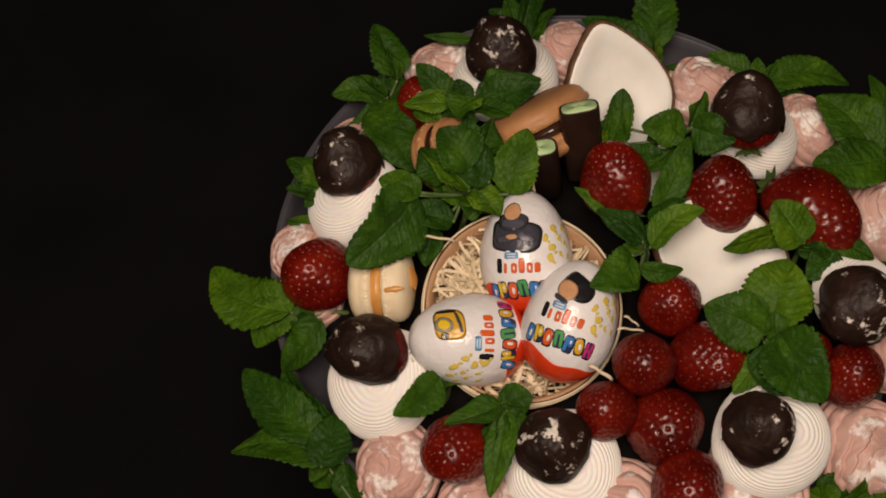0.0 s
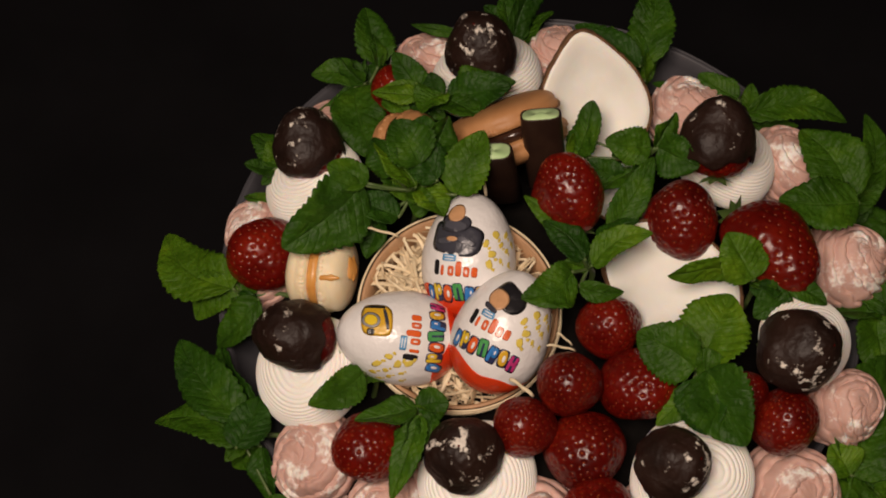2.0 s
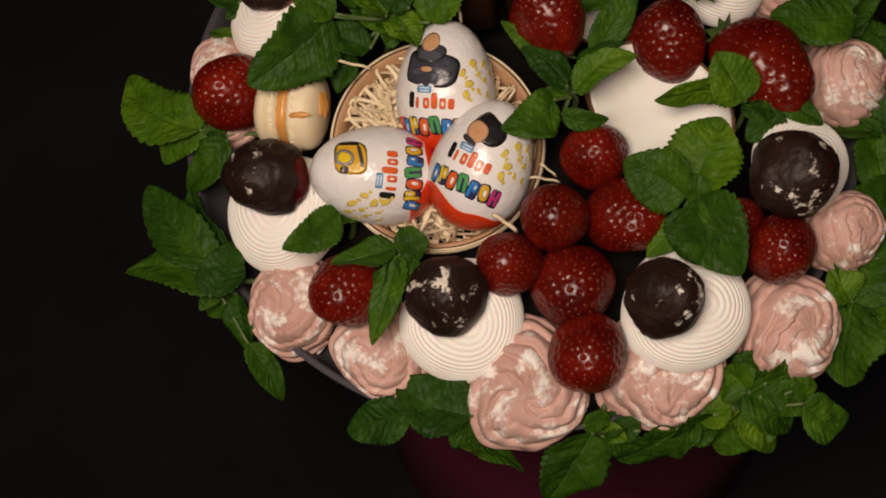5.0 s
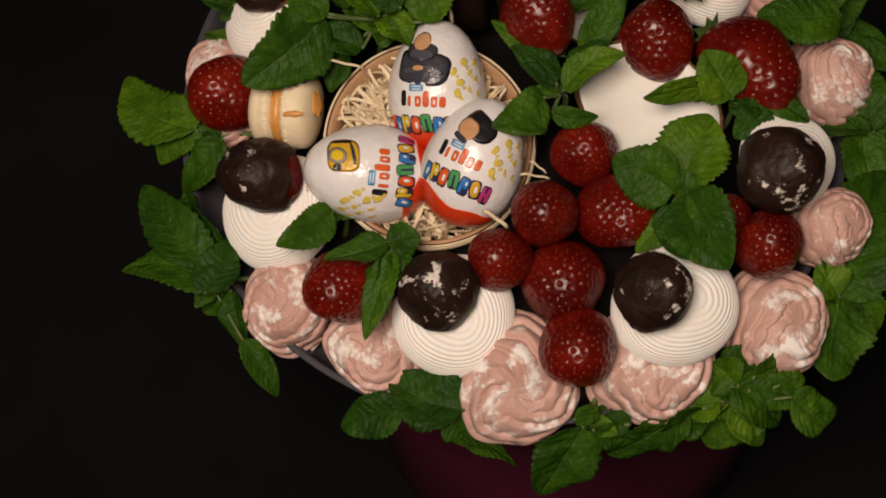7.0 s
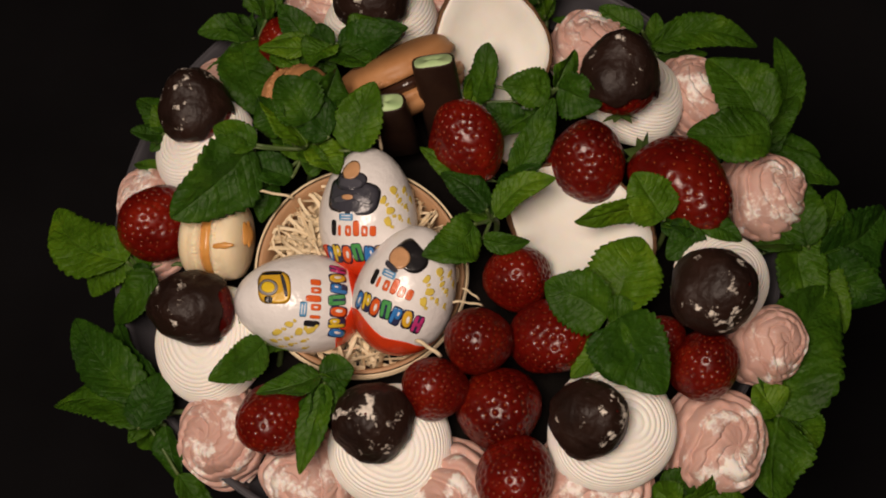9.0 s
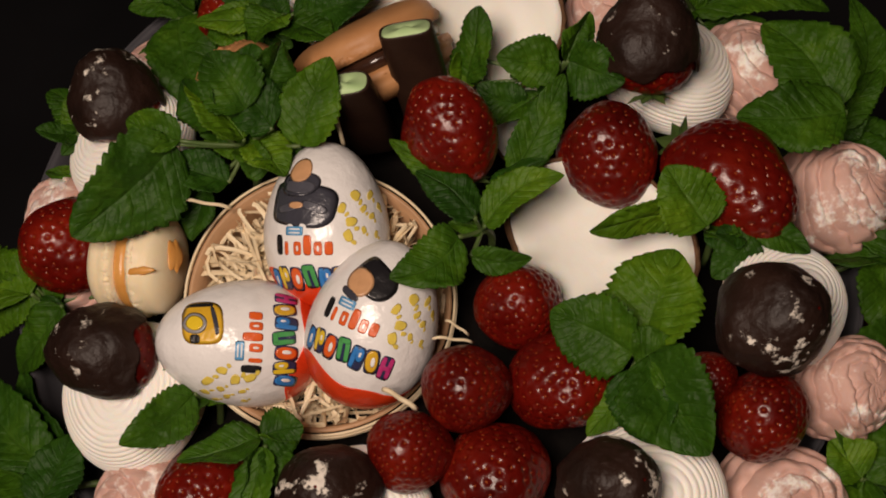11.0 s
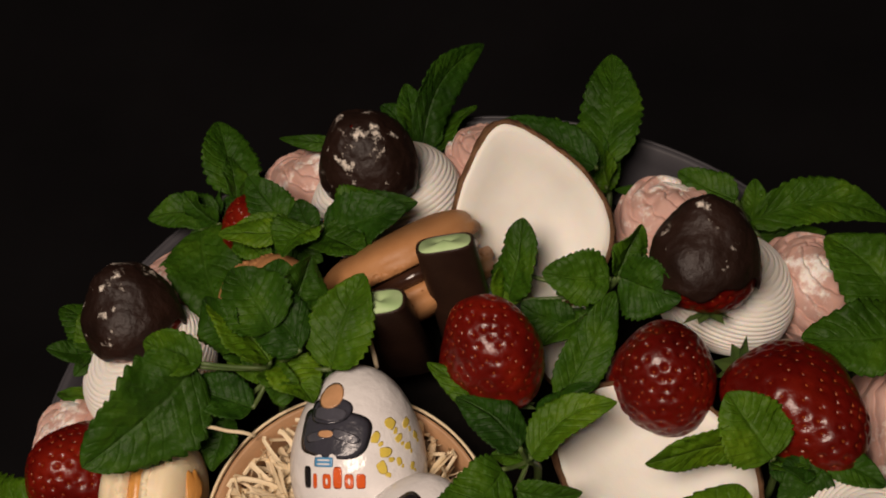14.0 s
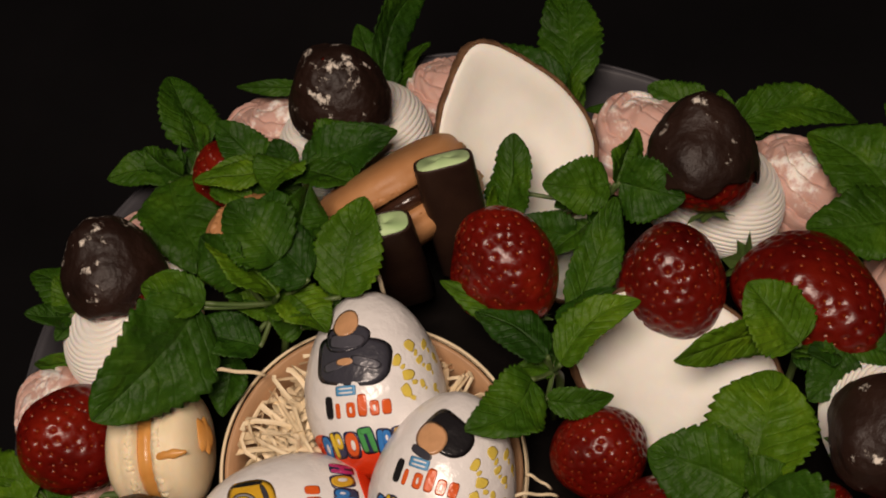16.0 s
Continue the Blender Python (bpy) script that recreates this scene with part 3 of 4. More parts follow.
def chocolate_egg(place, up, front, picture, label, slide=0.0, rise=0.0, words=0.0):
    """A foil egg; slide and rise shift its prints, words the two rows standing for lettering alone."""
    t = thing("chocolate_egg", place, label, "egg", "foil-wrapped eggs")
    f = np.linspace(0.02, np.pi - 0.02, 96)[:, None]
    g = np.linspace(0, 2 * np.pi, 144, endpoint=False)[None]
    z = EGG_L / 2 * np.cos(f)
    r = egg_radius(z)
    P = np.stack([r * np.cos(g), r * np.sin(g), z + 0 * g], -1)
    foil = part("foil", sheet(crinkle(P), wrap=True, caps=True), FOIL, t, "crinkled white printed foil")
    # red base with a wavy upper edge
    s = np.linspace(0, 1, 20)[:, None]
    top = -0.0160 + 0.0026 * np.sin(2 * g + 0.4) + 0.0012 * np.sin(5 * g)
    z = -EGG_L / 2 * 0.997 + s * (top + EGG_L / 2 * 0.997)
    r = egg_radius(z)
    part("red_band", sheet(crinkle(np.stack([r * np.cos(g), r * np.sin(g), z + 0 * g], -1)) * 1.0022, wrap=True, caps=True), INK["red"], foil, "glossy red lower band")

    def mark(name, key, a, b, *rest):
        print_blob(name, foil, FOIL if key == "white" else INK[key], a + slide, b + rise, *rest)

    # coloured letter-like shapes with dark edges for the word, and a thinner row above
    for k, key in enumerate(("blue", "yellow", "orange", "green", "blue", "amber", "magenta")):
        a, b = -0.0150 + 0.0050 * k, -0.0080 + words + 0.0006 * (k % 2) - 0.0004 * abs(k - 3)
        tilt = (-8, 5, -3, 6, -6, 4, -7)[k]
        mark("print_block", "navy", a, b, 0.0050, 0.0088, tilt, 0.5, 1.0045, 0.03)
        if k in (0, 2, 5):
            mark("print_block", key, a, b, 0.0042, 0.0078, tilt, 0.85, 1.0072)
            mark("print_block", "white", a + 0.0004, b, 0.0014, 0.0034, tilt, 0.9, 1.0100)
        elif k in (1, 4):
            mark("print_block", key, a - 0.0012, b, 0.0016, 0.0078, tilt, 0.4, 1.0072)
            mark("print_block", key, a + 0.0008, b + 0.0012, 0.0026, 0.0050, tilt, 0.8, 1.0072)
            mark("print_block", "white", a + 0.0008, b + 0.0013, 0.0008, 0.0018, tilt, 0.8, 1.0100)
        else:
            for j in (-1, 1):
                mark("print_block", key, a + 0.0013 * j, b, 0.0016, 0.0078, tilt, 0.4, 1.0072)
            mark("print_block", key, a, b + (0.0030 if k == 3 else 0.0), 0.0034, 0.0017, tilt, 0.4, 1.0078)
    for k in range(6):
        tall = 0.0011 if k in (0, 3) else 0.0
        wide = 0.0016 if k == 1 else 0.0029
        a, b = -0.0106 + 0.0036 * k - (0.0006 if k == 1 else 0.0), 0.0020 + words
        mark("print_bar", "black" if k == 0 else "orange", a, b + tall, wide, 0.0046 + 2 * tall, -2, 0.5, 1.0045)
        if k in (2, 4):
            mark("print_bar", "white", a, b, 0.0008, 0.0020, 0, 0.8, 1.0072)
    mark("print_label", "sky", -0.0045, 0.0068 + words * 0.8, 0.0066, 0.0030, 0, 0.25, 1.0045)
    for j in (-0.0006, 0.0006):
        mark("print_label", "white", -0.0045, 0.0068 + words * 0.8 + j, 0.0046, 0.0005, 0, 0.3, 1.0072)
    spots = ((0, 0), (0.0045, 0.004), (-0.0035, 0.0045), (0.005, -0.003), (0.001, 0.0085), (0.0085, 0.0015), (0.0075, 0.0085), (0.0105, -0.0045), (-0.001, -0.0045), (0.0125, 0.0045))
    side = -1 if picture == "yellow" else 1
    for k, (da, db) in enumerate(spots):
        size = (0.0042, 0.0030, 0.0036, 0.0026)[k % 4]
        mark("print_spot", "pale", side * (0.0150 + da), 0.0055 + db, size, size * 0.85, 37 * k, 0.9, 1.0045, 0.12)
        mark("print_spot", "pale", side * (0.0150 + da) + size * 0.5, 0.0055 + db - size * 0.55, size * 0.5, size * 0.4, 20 * k, 0.9, 1.0045, 0.1)
    if picture == "dark":
        mark("picture", "slate", -0.0030, 0.0112, 0.0250, 0.0150, -6, 0.6, 1.0045, 0.05)
        mark("picture", "slate", -0.0045, 0.0180, 0.0150, 0.0085, 0, 0.9, 1.0055, 0.05)
        mark("picture", "ash", -0.0045, 0.0172, 0.0120, 0.0044, -4, 0.7, 1.0072, 0.05)
        mark("picture", "tan", -0.0050, 0.0225, 0.0088, 0.0076, 0, 0.9, 1.0100)
        mark("picture", "ash", -0.0075, 0.0105, 0.0095, 0.0030, 14, 0.7, 1.0072, 0.05)
        mark("picture", "ash", 0.0020, 0.0105, 0.0095, 0.0030, -18, 0.7, 1.0072, 0.05)
        mark("picture", "tan", -0.0045, 0.0112, 0.0055, 0.0022, 0, 0.9, 1.0100)
    elif picture == "yellow":
        mark("picture", "amber", 0.0050, 0.0165, 0.0160, 0.0130, 0, 0.6, 1.0045, 0.03)
        mark("picture", "black", 0.0115, 0.0170, 0.0016, 0.0080, 0, 0.6, 1.0072)
        mark("picture", "black", -0.0010, 0.0190, 0.0030, 0.0030, 0, 0.6, 1.0072)
        mark("picture", "grey", 0.0045, 0.0190, 0.0078, 0.0074, 0, 1.0, 1.0085)
        mark("picture", "yellow", 0.0045, 0.0190, 0.0054, 0.0052, 0, 1.0, 1.0115)
        mark("picture", "slate", 0.0055, 0.0128, 0.0105, 0.0016, 8, 0.7, 1.0072, 0.06)
    else:
        mark("picture", "black", 0.0005, 0.0165, 0.0165, 0.0110, -20, 0.8, 1.0045, 0.05)
        mark("picture", "tan", -0.0035, 0.0142, 0.0100, 0.0086, -20, 0.9, 1.0072)
        mark("picture", "slate", -0.0050, 0.0097, 0.0075, 0.0026, -14, 0.8, 1.0100, 0.05)
    t.matrix_world = Matrix.Translation(place) @ frame_to(up, Vector(up).cross(Vector(front)))
    return t


def basket(place, axis, R, h):
    t = thing("veneer_basket", place, "small round basket of thin pale wood veneer with hoops", "basket")
    a = np.linspace(0, 2 * np.pi, 97)
    prof = [(R * 0.86, 0), (R * 0.93, h * 0.5), (R, h), (R - 0.0014, h), (R * 0.93 - 0.0014, h * 0.5), (R * 0.86 - 0.0014, 0.001)]
    wall = part("wall", sheet(lathe(prof, 96), wrap=True), VENEER, t)
    part("floor", sheet(lathe([(0.0005, 0.0012), (R * 0.85, 0.0012), (R * 0.85, 0.0), (0.0005, 0.0)], 64), wrap=True), VENEER, t)
    for k, (dr, z) in enumerate(((0.001, h), (0.0014, h - 0.0022), (0.0004, h * 0.6))):
        wob = 0.0006 * np.sin(3 * a + k * 2)
        part("hoop", sheet(tube(np.stack([(R + dr) * np.cos(a), (R + dr) * np.sin(a), z + wob], -1), 0.0005, 7), wrap=True), STRAW, wall, "thin round willow hoop")
    t.matrix_world = Matrix.Translation(place) @ frame_to(axis)
    return t


def wood_wool(place, axis, R, h, count=620):
    rng = np.random.RandomState(8)
    V, F = [], []
    for k in range(count):
        ang, rad = rng.rand() * 6.28, R * (0.25 + 0.58 * rng.rand() ** 0.6)
        c = np.array([rad * math.cos(ang), rad * math.sin(ang), h * (0.35 + 0.62 * rng.rand())])
        d = rng.randn(3) * (1, 1, 0.35)
        d /= np.linalg.norm(d)
        bend = rng.randn(3) * (1, 1, 0.6)
        L = 0.016 + 0.028 * rng.rand()
        s = np.linspace(-0.5, 0.5, 9)[:, None]
        line = c + d * s * L + bend * (s ** 2 - 0.08) * L * 0.7
        rad2 = np.hypot(line[:, 0], line[:, 1])
        line[:, :2] *= np.minimum(1, R * 0.95 / rad2)[:, None]
        line[:, 2] = np.clip(line[:, 2], 0.002, h * 1.15)
        side = np.cross(np.gradient(line, axis=0), rng.randn(3))
        side /= np.linalg.norm(side, axis=1)[:, None] + 1e-9
        o, w = len(V), 0.0005 + 0.0007 * rng.rand()
        nrm = np.cross(np.gradient(line, axis=0), side)
        nrm /= np.linalg.norm(nrm, axis=1)[:, None] + 1e-9
        for p, sd, nn in zip(line, side, nrm):
            V += [p + sd * w, p + nn * 0.0002, p - sd * w, p - nn * 0.0002]
        for j in range(8):
            for q in range(4):
                e = o + 4 * j
                F.append((e + q, e + (q + 1) % 4, e + 4 + (q + 1) % 4, e + 4 + q))
    me = bpy.data.meshes.new("wood_wool")
    me.from_pydata([tuple(v) for v in V], [], F)
    me.materials.append(STRAW)
    ob = tagged(new("wood_wool", me), "tangled pale wood wool shavings filling the veneer basket", "wood wool", "", "stuff")
    ob.matrix_world = Matrix.Translation(place) @ frame_to(axis)
    return ob


def shaving(a, b, width, sag=0.002):
    """One loose curl of wood wool between two places."""
    a, b = Vector(a), Vector(b)
    t = np.linspace(0, 1, 11)[:, None]
    line = t * np.array(b - a) + np.array([[0, 0, 1.0]]) * (sag * np.sin(np.pi * t) + 0.0008 * np.sin(9 * t))
    me = sheet(tube(line, width / 2 * (1 + 0 * t), 6), wrap=True, caps=True)
    me.materials.append(STRAW)
    ob = tagged(new("wood_shaving", me), "loose pale wood wool strand among the sweets", "wood shaving", "loose shavings")
    ob.location = a
    return ob


def caramel_drop(t, place, out, w, h):
    """A smear of caramel that has run onto the shell."""
    f = np.linspace(0.02, np.pi / 2, 8)[:, None]
    a = np.linspace(0, 2 * np.pi, 24, endpoint=False)[None]
    k = 1 + 0.25 * np.cos(2 * a) + 0.12 * np.cos(5 * a)
    P = np.stack([w / 2 * np.sin(f) * np.cos(a) * k, h / 2 * np.sin(f) * np.sin(a) * k, 0.0011 * np.cos(f) - 0.0004 + 0 * a], -1)
    ob = part("caramel_drop", sheet(P, wrap=True, caps=True), CARAMEL, t, "run of orange caramel")
    ob.matrix_local = t.matrix_world.inverted() @ Matrix.Translation(place) @ frame_to(out)


# ---- mint ----


def leaf_mesh(d, width, up, arch, fold, seed):
    """A mint leaf from the origin along d: toothed edge, sunken midrib, quilted blade."""
    d = Vector(d)
    L = d.length
    d = d / L
    up = Vector(up) - d * d.dot(Vector(up))
    if up.length < 0.05:
        up = Vector((0, -0.4, 1)) - d * d.dot(Vector((0, -0.4, 1)))
    up.normalize()
    side = d.cross(up)
    rng = np.random.RandomState(seed)
    roll = 0.42 * rng.randn()
    up, side = up * math.cos(roll) + side * math.sin(roll), side * math.cos(roll) - up * math.sin(roll)
    d, up, side = np.array(d), np.array(up), np.array(side)
    n, m = 53, 15
    v = np.linspace(0, 1, n)[:, None]
    u = np.linspace(-1, 1, m)[None]
    shape = np.sin(np.pi * np.clip(v, 0, 1) ** 0.66) ** 0.66
    shape = np.maximum(shape, 0.03 * (1 - v))
    # blunt teeth that lean towards the tip, uneven in size
    teeth = 11 + 3 * rng.rand()
    bite = (v * teeth + 0.25 * np.sin(9 * v + 5 * rng.rand())) % 1.0
    saw = 0.13 * np.clip(bite * 1.6 - 0.6, 0, 1) * (0.7 + 0.5 * rng.rand()) * (1 - 0.5 * v)
    edge = np.abs(u) > 0.95
    w = 1.12 * width / 2 * shape * (1 - np.where(edge, saw, 0))
    nv = 6.5 + 2 * rng.rand()
    skew = 0.07 * rng.randn() * np.sin(np.pi * v) * L
    quilt = 0.036 * width * np.abs(np.sin(np.pi * (nv * v - 1.8 * np.abs(u)))) * (1 - np.abs(u) ** 4) * np.clip(np.abs(u) * 3, 0, 1) * shape
    wave = 0.10 * width * np.sin((7 + 3 * rng.rand()) * v + 2.0 * np.sign(u) + 6 * rng.rand()) * np.abs(u) ** 2
    droop = arch * L * (v - v ** 2) - 0.10 * L * rng.rand() * v ** 3
    off = rng.rand(3) * 9
    crumple = np.array([[noise.noise(Vector((a * 2.6 + off[0], b * 4.5 + off[1], off[2]))) for a in u[0]] for b in v[:, 0]]) * 0.07 * width
    twist = 0.30 * rng.randn()
    lift = (fold + 0.12 * rng.randn()) * np.abs(u) * w + quilt + wave * shape + droop + crumple * shape + twist * u * w * v
    P = (v * L)[..., None] * d + (u * w + skew)[..., None] * side + lift[..., None] * up
    lo = P[:, ::-1] - up * 0.00035
    uv = np.stack([u + 0 * v, v + 0 * u], -1)
    P2 = np.concatenate([P, lo], 1)
    uv2 = np.concatenate([uv, uv[:, ::-1]], 1)
    return sheet(P2, wrap=True, caps=True, uv=uv2)


SPRIGS = [0]


def mint_sprig(node, leaves, root=(0, 0, -0.03), tuft=3, label="fresh green mint sprig with toothed crinkled leaves"):
    """leaves: rows of base, tip, width and, where wanted, arch and fold. A short stem goes down from the node."""
    SPRIGS[0] += 1
    t = thing("mint_sprig", node, label, "mint", "mint sprigs")
    node = Vector(node)
    for k, (b, e, w, *more) in enumerate(leaves):
        arch, fold = (list(more) + [0.10, 0.22])[:2] if len(more) > 1 else ((more[0] if more else 0.10), 0.22)
        b, e = Vector(b), Vector(e)
        me = leaf_mesh(e - b, w, (0.0, -0.35, 1.0), arch, fold, SPRIGS[0] * 17 + k)
        ob = part("leaf", me, LEAF, t)
        ob.location = b - node
        mid = (b - node) * 0.5 + Vector((0, 0, -0.002))
        if (b - node).length > 0.003:
            s = np.linspace(0, 1, 7)[:, None]
            line = 2 * s * (1 - s) * np.array(mid) + s ** 2 * np.array(b - node)
            part("stalk", sheet(tube(line, 0.0008, 6), wrap=True, caps=True), STEM, t)
    # a tuft of small young leaves at the node
    rng = random.Random(SPRIGS[0])
    for k in range(tuft):
        a = rng.uniform(0, 6.28)
        e = Vector((math.cos(a), math.sin(a), rng.uniform(-0.1, 0.8))).normalized() * rng.uniform(0.010, 0.016)
        part("leaf", leaf_mesh(e, e.length * 0.62, (0.0, -0.35, 1.0), 0.1, 0.3, SPRIGS[0] * 91 + k), LEAF, t)
    s = np.linspace(0, 1, 9)[:, None]
    line = s * np.array(root) + 0.003 * np.sin(s * 3)
    part("stem", sheet(tube(line, 0.0013, 8), wrap=True, caps=True), STEM, t, "thin green stem")
    return t


# ---- the arrangement ----
# pink meringues round the rim
pink_meringue((-0.1056, -0.0801, 0.1970), (-0.434, -0.375, 0.819), 0.0203, 1)
pink_meringue((-0.0677, -0.1027, 0.2012), (-0.300, -0.489, 0.819), 0.0199, 2)
pink_meringue((-0.0077, -0.1202, 0.2012), (-0.037, -0.572, 0.819), 0.0264, 3)
pink_meringue((0.0510, -0.1173, 0.2042), (0.213, -0.533, 0.819), 0.0254, 4)
pink_meringue((0.1063, -0.0996, 0.2054), (0.401, -0.410, 0.819), 0.0223, 5)
pink_meringue((0.1328, -0.0607, 0.2184), (0.565, -0.266, 0.781), 0.0172, 6)
pink_meringue((0.1405, 0.0160, 0.2127), (0.572, 0.041, 0.819), 0.0200, 7)
pink_meringue((0.1150, 0.0665, 0.2158), (0.506, 0.270, 0.819), 0.0183, 8)
pink_meringue((0.0701, 0.0960, 0.2137), (0.336, 0.464, 0.819), 0.0187, 9)
pink_meringue((0.0077, 0.1354, 0.2054), (0.029, 0.514, 0.857), 0.0169, 10)
pink_meringue((-0.0556, 0.1302, 0.2020), (-0.210, 0.470, 0.857), 0.0191, 11)
pink_meringue((-0.1049, 0.0950, 0.1993), (-0.394, 0.331, 0.857), 0.0156, 12)
pink_meringue((-0.1383, 0.0357, 0.2011), (-0.565, 0.100, 0.819), 0.0162, 13)
pink_meringue((-0.1354, 0.0129, 0.1971), (-0.573, 0.004, 0.819), 0.0155, 14)
# white meringues
white_meringue((-0.0273, 0.1162, 0.2195), (-0.110, 0.433, 0.894), 0.0270, 1)
white_meringue((-0.1113, 0.0540, 0.2217), (-0.410, 0.178, 0.894), 0.0241, 2)
white_meringue((-0.1095, -0.0438, 0.2170), (-0.369, -0.180, 0.912), 0.0262, 3)
white_meringue((-0.0329, -0.0988, 0.2214), (-0.121, -0.392, 0.912), 0.0263, 4)
white_meringue((0.0609, -0.1005, 0.2319), (0.163, -0.287, 0.944), 0.0272, 5)
white_meringue((0.1140, -0.0383, 0.2402), (0.423, -0.146, 0.894), 0.0218, 6)
white_meringue((0.0857, 0.0613, 0.2318), (0.368, 0.254, 0.894), 0.0247, 7)
# strawberries dipped in chocolate
dipped_strawberry((-0.0318, 0.1135, 0.2520), (-0.212, 0.060, 0.975), 0.9624, 1, 0.82, 132)
dipped_strawberry((-0.1139, 0.0629, 0.2431), (-0.368, 0.623, 0.690), 0.9361, 0, 0.7, 5)
dipped_strawberry((-0.1157, -0.0367, 0.2400), (-0.922, 0.087, 0.378), 0.989, 0, 0.68, 97)
dipped_strawberry((-0.0404, -0.0964, 0.2475), (-0.097, -0.215, 0.972), 0.946, 1, 0.85, 47)
dipped_strawberry((0.0497, -0.1063, 0.2625), (0.563, -0.216, 0.798), 0.9317, 1, 0.68, 73)
dipped_strawberry((0.1069, -0.0547, 0.2671), (0.623, -0.247, 0.742), 1.026, 1, 0.76, 118)
dipped_strawberry((0.0772, 0.0516, 0.2695), (0.044, 0.729, 0.684), 1.0134, 0, 0.66, 12)
# strawberries
strawberry((-0.1349, 0.0159, 0.2205), (-0.552, -0.079, 0.830), 1.0519, 1, turn=16, calyx=True)
strawberry((-0.0828, -0.0891, 0.2360), (-0.218, -0.661, 0.719), 0.9524, 1, turn=29, calyx=True)
strawberry((0.0067, 0.0194, 0.2749), (-0.206, 0.597, 0.776), 1.0178, 0, turn=85, calyx=True)
strawberry((0.0607, 0.0197, 0.2513), (-0.110, 0.061, 0.992), 1.0550, 1, turn=154, calyx=True)
strawberry((0.1007, 0.0038, 0.2517), (0.613, -0.774, 0.159), 1.2664, 2, turn=6, calyx=True)
strawberry((0.0253, -0.0341, 0.2484), (0.207, -0.220, 0.953), 0.8770, 1, turn=45, calyx=False)
strawberry((0.0062, -0.0659, 0.2556), (-0.002, -0.415, 0.910), 0.8580, 1, turn=82, calyx=False)
strawberry((0.0382, -0.0636, 0.2466), (0.301, -0.582, 0.755), 1.0302, 0, turn=35, calyx=False)
strawberry((-0.0137, -0.0835, 0.2487), (-0.203, -0.305, 0.930), 0.8137, 1, turn=83, calyx=False)
strawberry((0.0135, -0.0906, 0.2376), (0.203, -0.595, 0.777), 1.0658, 1, turn=57, calyx=False)
strawberry((0.0178, -0.1214, 0.2363), (0.094, -0.593, 0.799), 0.9944, 1, turn=22, calyx=False)
strawberry((0.0851, -0.0658, 0.2466), (0.314, -0.207, 0.926), 0.6062, 1, turn=51, calyx=False)
strawberry((0.1014, -0.0792, 0.2437), (0.106, -0.319, 0.942), 0.9376, 0, turn=175, calyx=False)
strawberry((-0.0732, 0.0987, 0.2316), (-0.114, 0.355, 0.928), 0.8358, 0, turn=148, calyx=True)
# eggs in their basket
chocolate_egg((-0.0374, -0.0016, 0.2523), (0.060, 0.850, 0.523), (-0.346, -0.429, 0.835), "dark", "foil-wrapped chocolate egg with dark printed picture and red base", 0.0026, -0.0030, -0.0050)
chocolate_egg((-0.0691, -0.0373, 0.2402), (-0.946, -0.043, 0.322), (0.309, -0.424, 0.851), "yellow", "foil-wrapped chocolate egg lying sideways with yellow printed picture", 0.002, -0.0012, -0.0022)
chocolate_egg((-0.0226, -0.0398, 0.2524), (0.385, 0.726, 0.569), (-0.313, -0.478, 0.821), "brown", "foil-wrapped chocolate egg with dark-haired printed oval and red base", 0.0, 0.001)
basket((-0.0417, -0.0166, 0.2120), (-0.003, -0.249, 0.969), 0.0451, 0.030)
wood_wool((-0.0417, -0.0166, 0.2120), (-0.003, -0.249, 0.969), 0.0440, 0.030)
# coconut, macarons and mint bars
coconut_piece((0.0212, 0.0846, 0.2509), (0.106, -0.640, 0.760), (-0.200, 0.774, 0.600), 0.0655, 0.0545, 0.022, "upright cut coconut piece with white flesh and brown husk", 0.55)
coconut_piece((0.0556, -0.0097, 0.2434), (0.048, -0.386, 0.921), (-0.804, 0.523, 0.282), 0.0695, 0.0515, 0.022, "flat-lying cut coconut piece with white flesh beside strawberries", 0.1)
coconut_piece((0.0341, 0.0421, 0.2387), (0.194, -0.378, 0.905), (0.595, 0.707, 0.383), 0.0318, 0.0199, 0.012, "small cut coconut chip with white flesh under mint", 0.2)
cream = macaron((-0.1049, -0.0023, 0.2370), (0.963, -0.204, 0.178), 0.0175, 0.0125, 0.0052, MAC_CREAM, CARAMEL, "cream-coloured macaron on edge with caramel filling", 1)
caramel_drop(cream, (-0.1013, -0.0136, 0.2529), (-0.2, -0.5, 0.84), 0.0080, 0.0036)
caramel_drop(cream, (-0.0905, -0.0051, 0.2459), (0.834, -0.166, 0.526), 0.006, 0.014)
macaron((-0.0194, 0.0671, 0.2476), (-0.375, 0.750, 0.545), 0.0276, 0.0125, 0.006, MAC_BROWN, GANACHE, "brown chocolate macaron with dark ganache filling", 2)
macaron((-0.0663, 0.0604, 0.2446), (0.775, -0.200, 0.599), 0.0165, 0.010, 0.005, MAC_BROWN, GANACHE, "brown macaron standing on edge behind mint leaves", 3)
chocolate_bar((0.0000, 0.0458, 0.2388), (-0.0055, 0.0543, 0.2850), 0.0189, (1.000, 0.006, 0.004), 5)
chocolate_bar((-0.0213, 0.0400, 0.2361), (-0.0278, 0.0361, 0.2821), 0.0188, (1.000, 0.006, 0.004), 2)
shaving((-0.0319, 0.0326, 0.2720), (-0.0299, 0.0241, 0.2620), 0.0015)
shaving((-0.0868, 0.0074, 0.2620), (-0.0697, 0.0059, 0.2560), 0.0013)
shaving((-0.0198, -0.0677, 0.2620), (-0.0098, -0.0730, 0.2560), 0.0018)
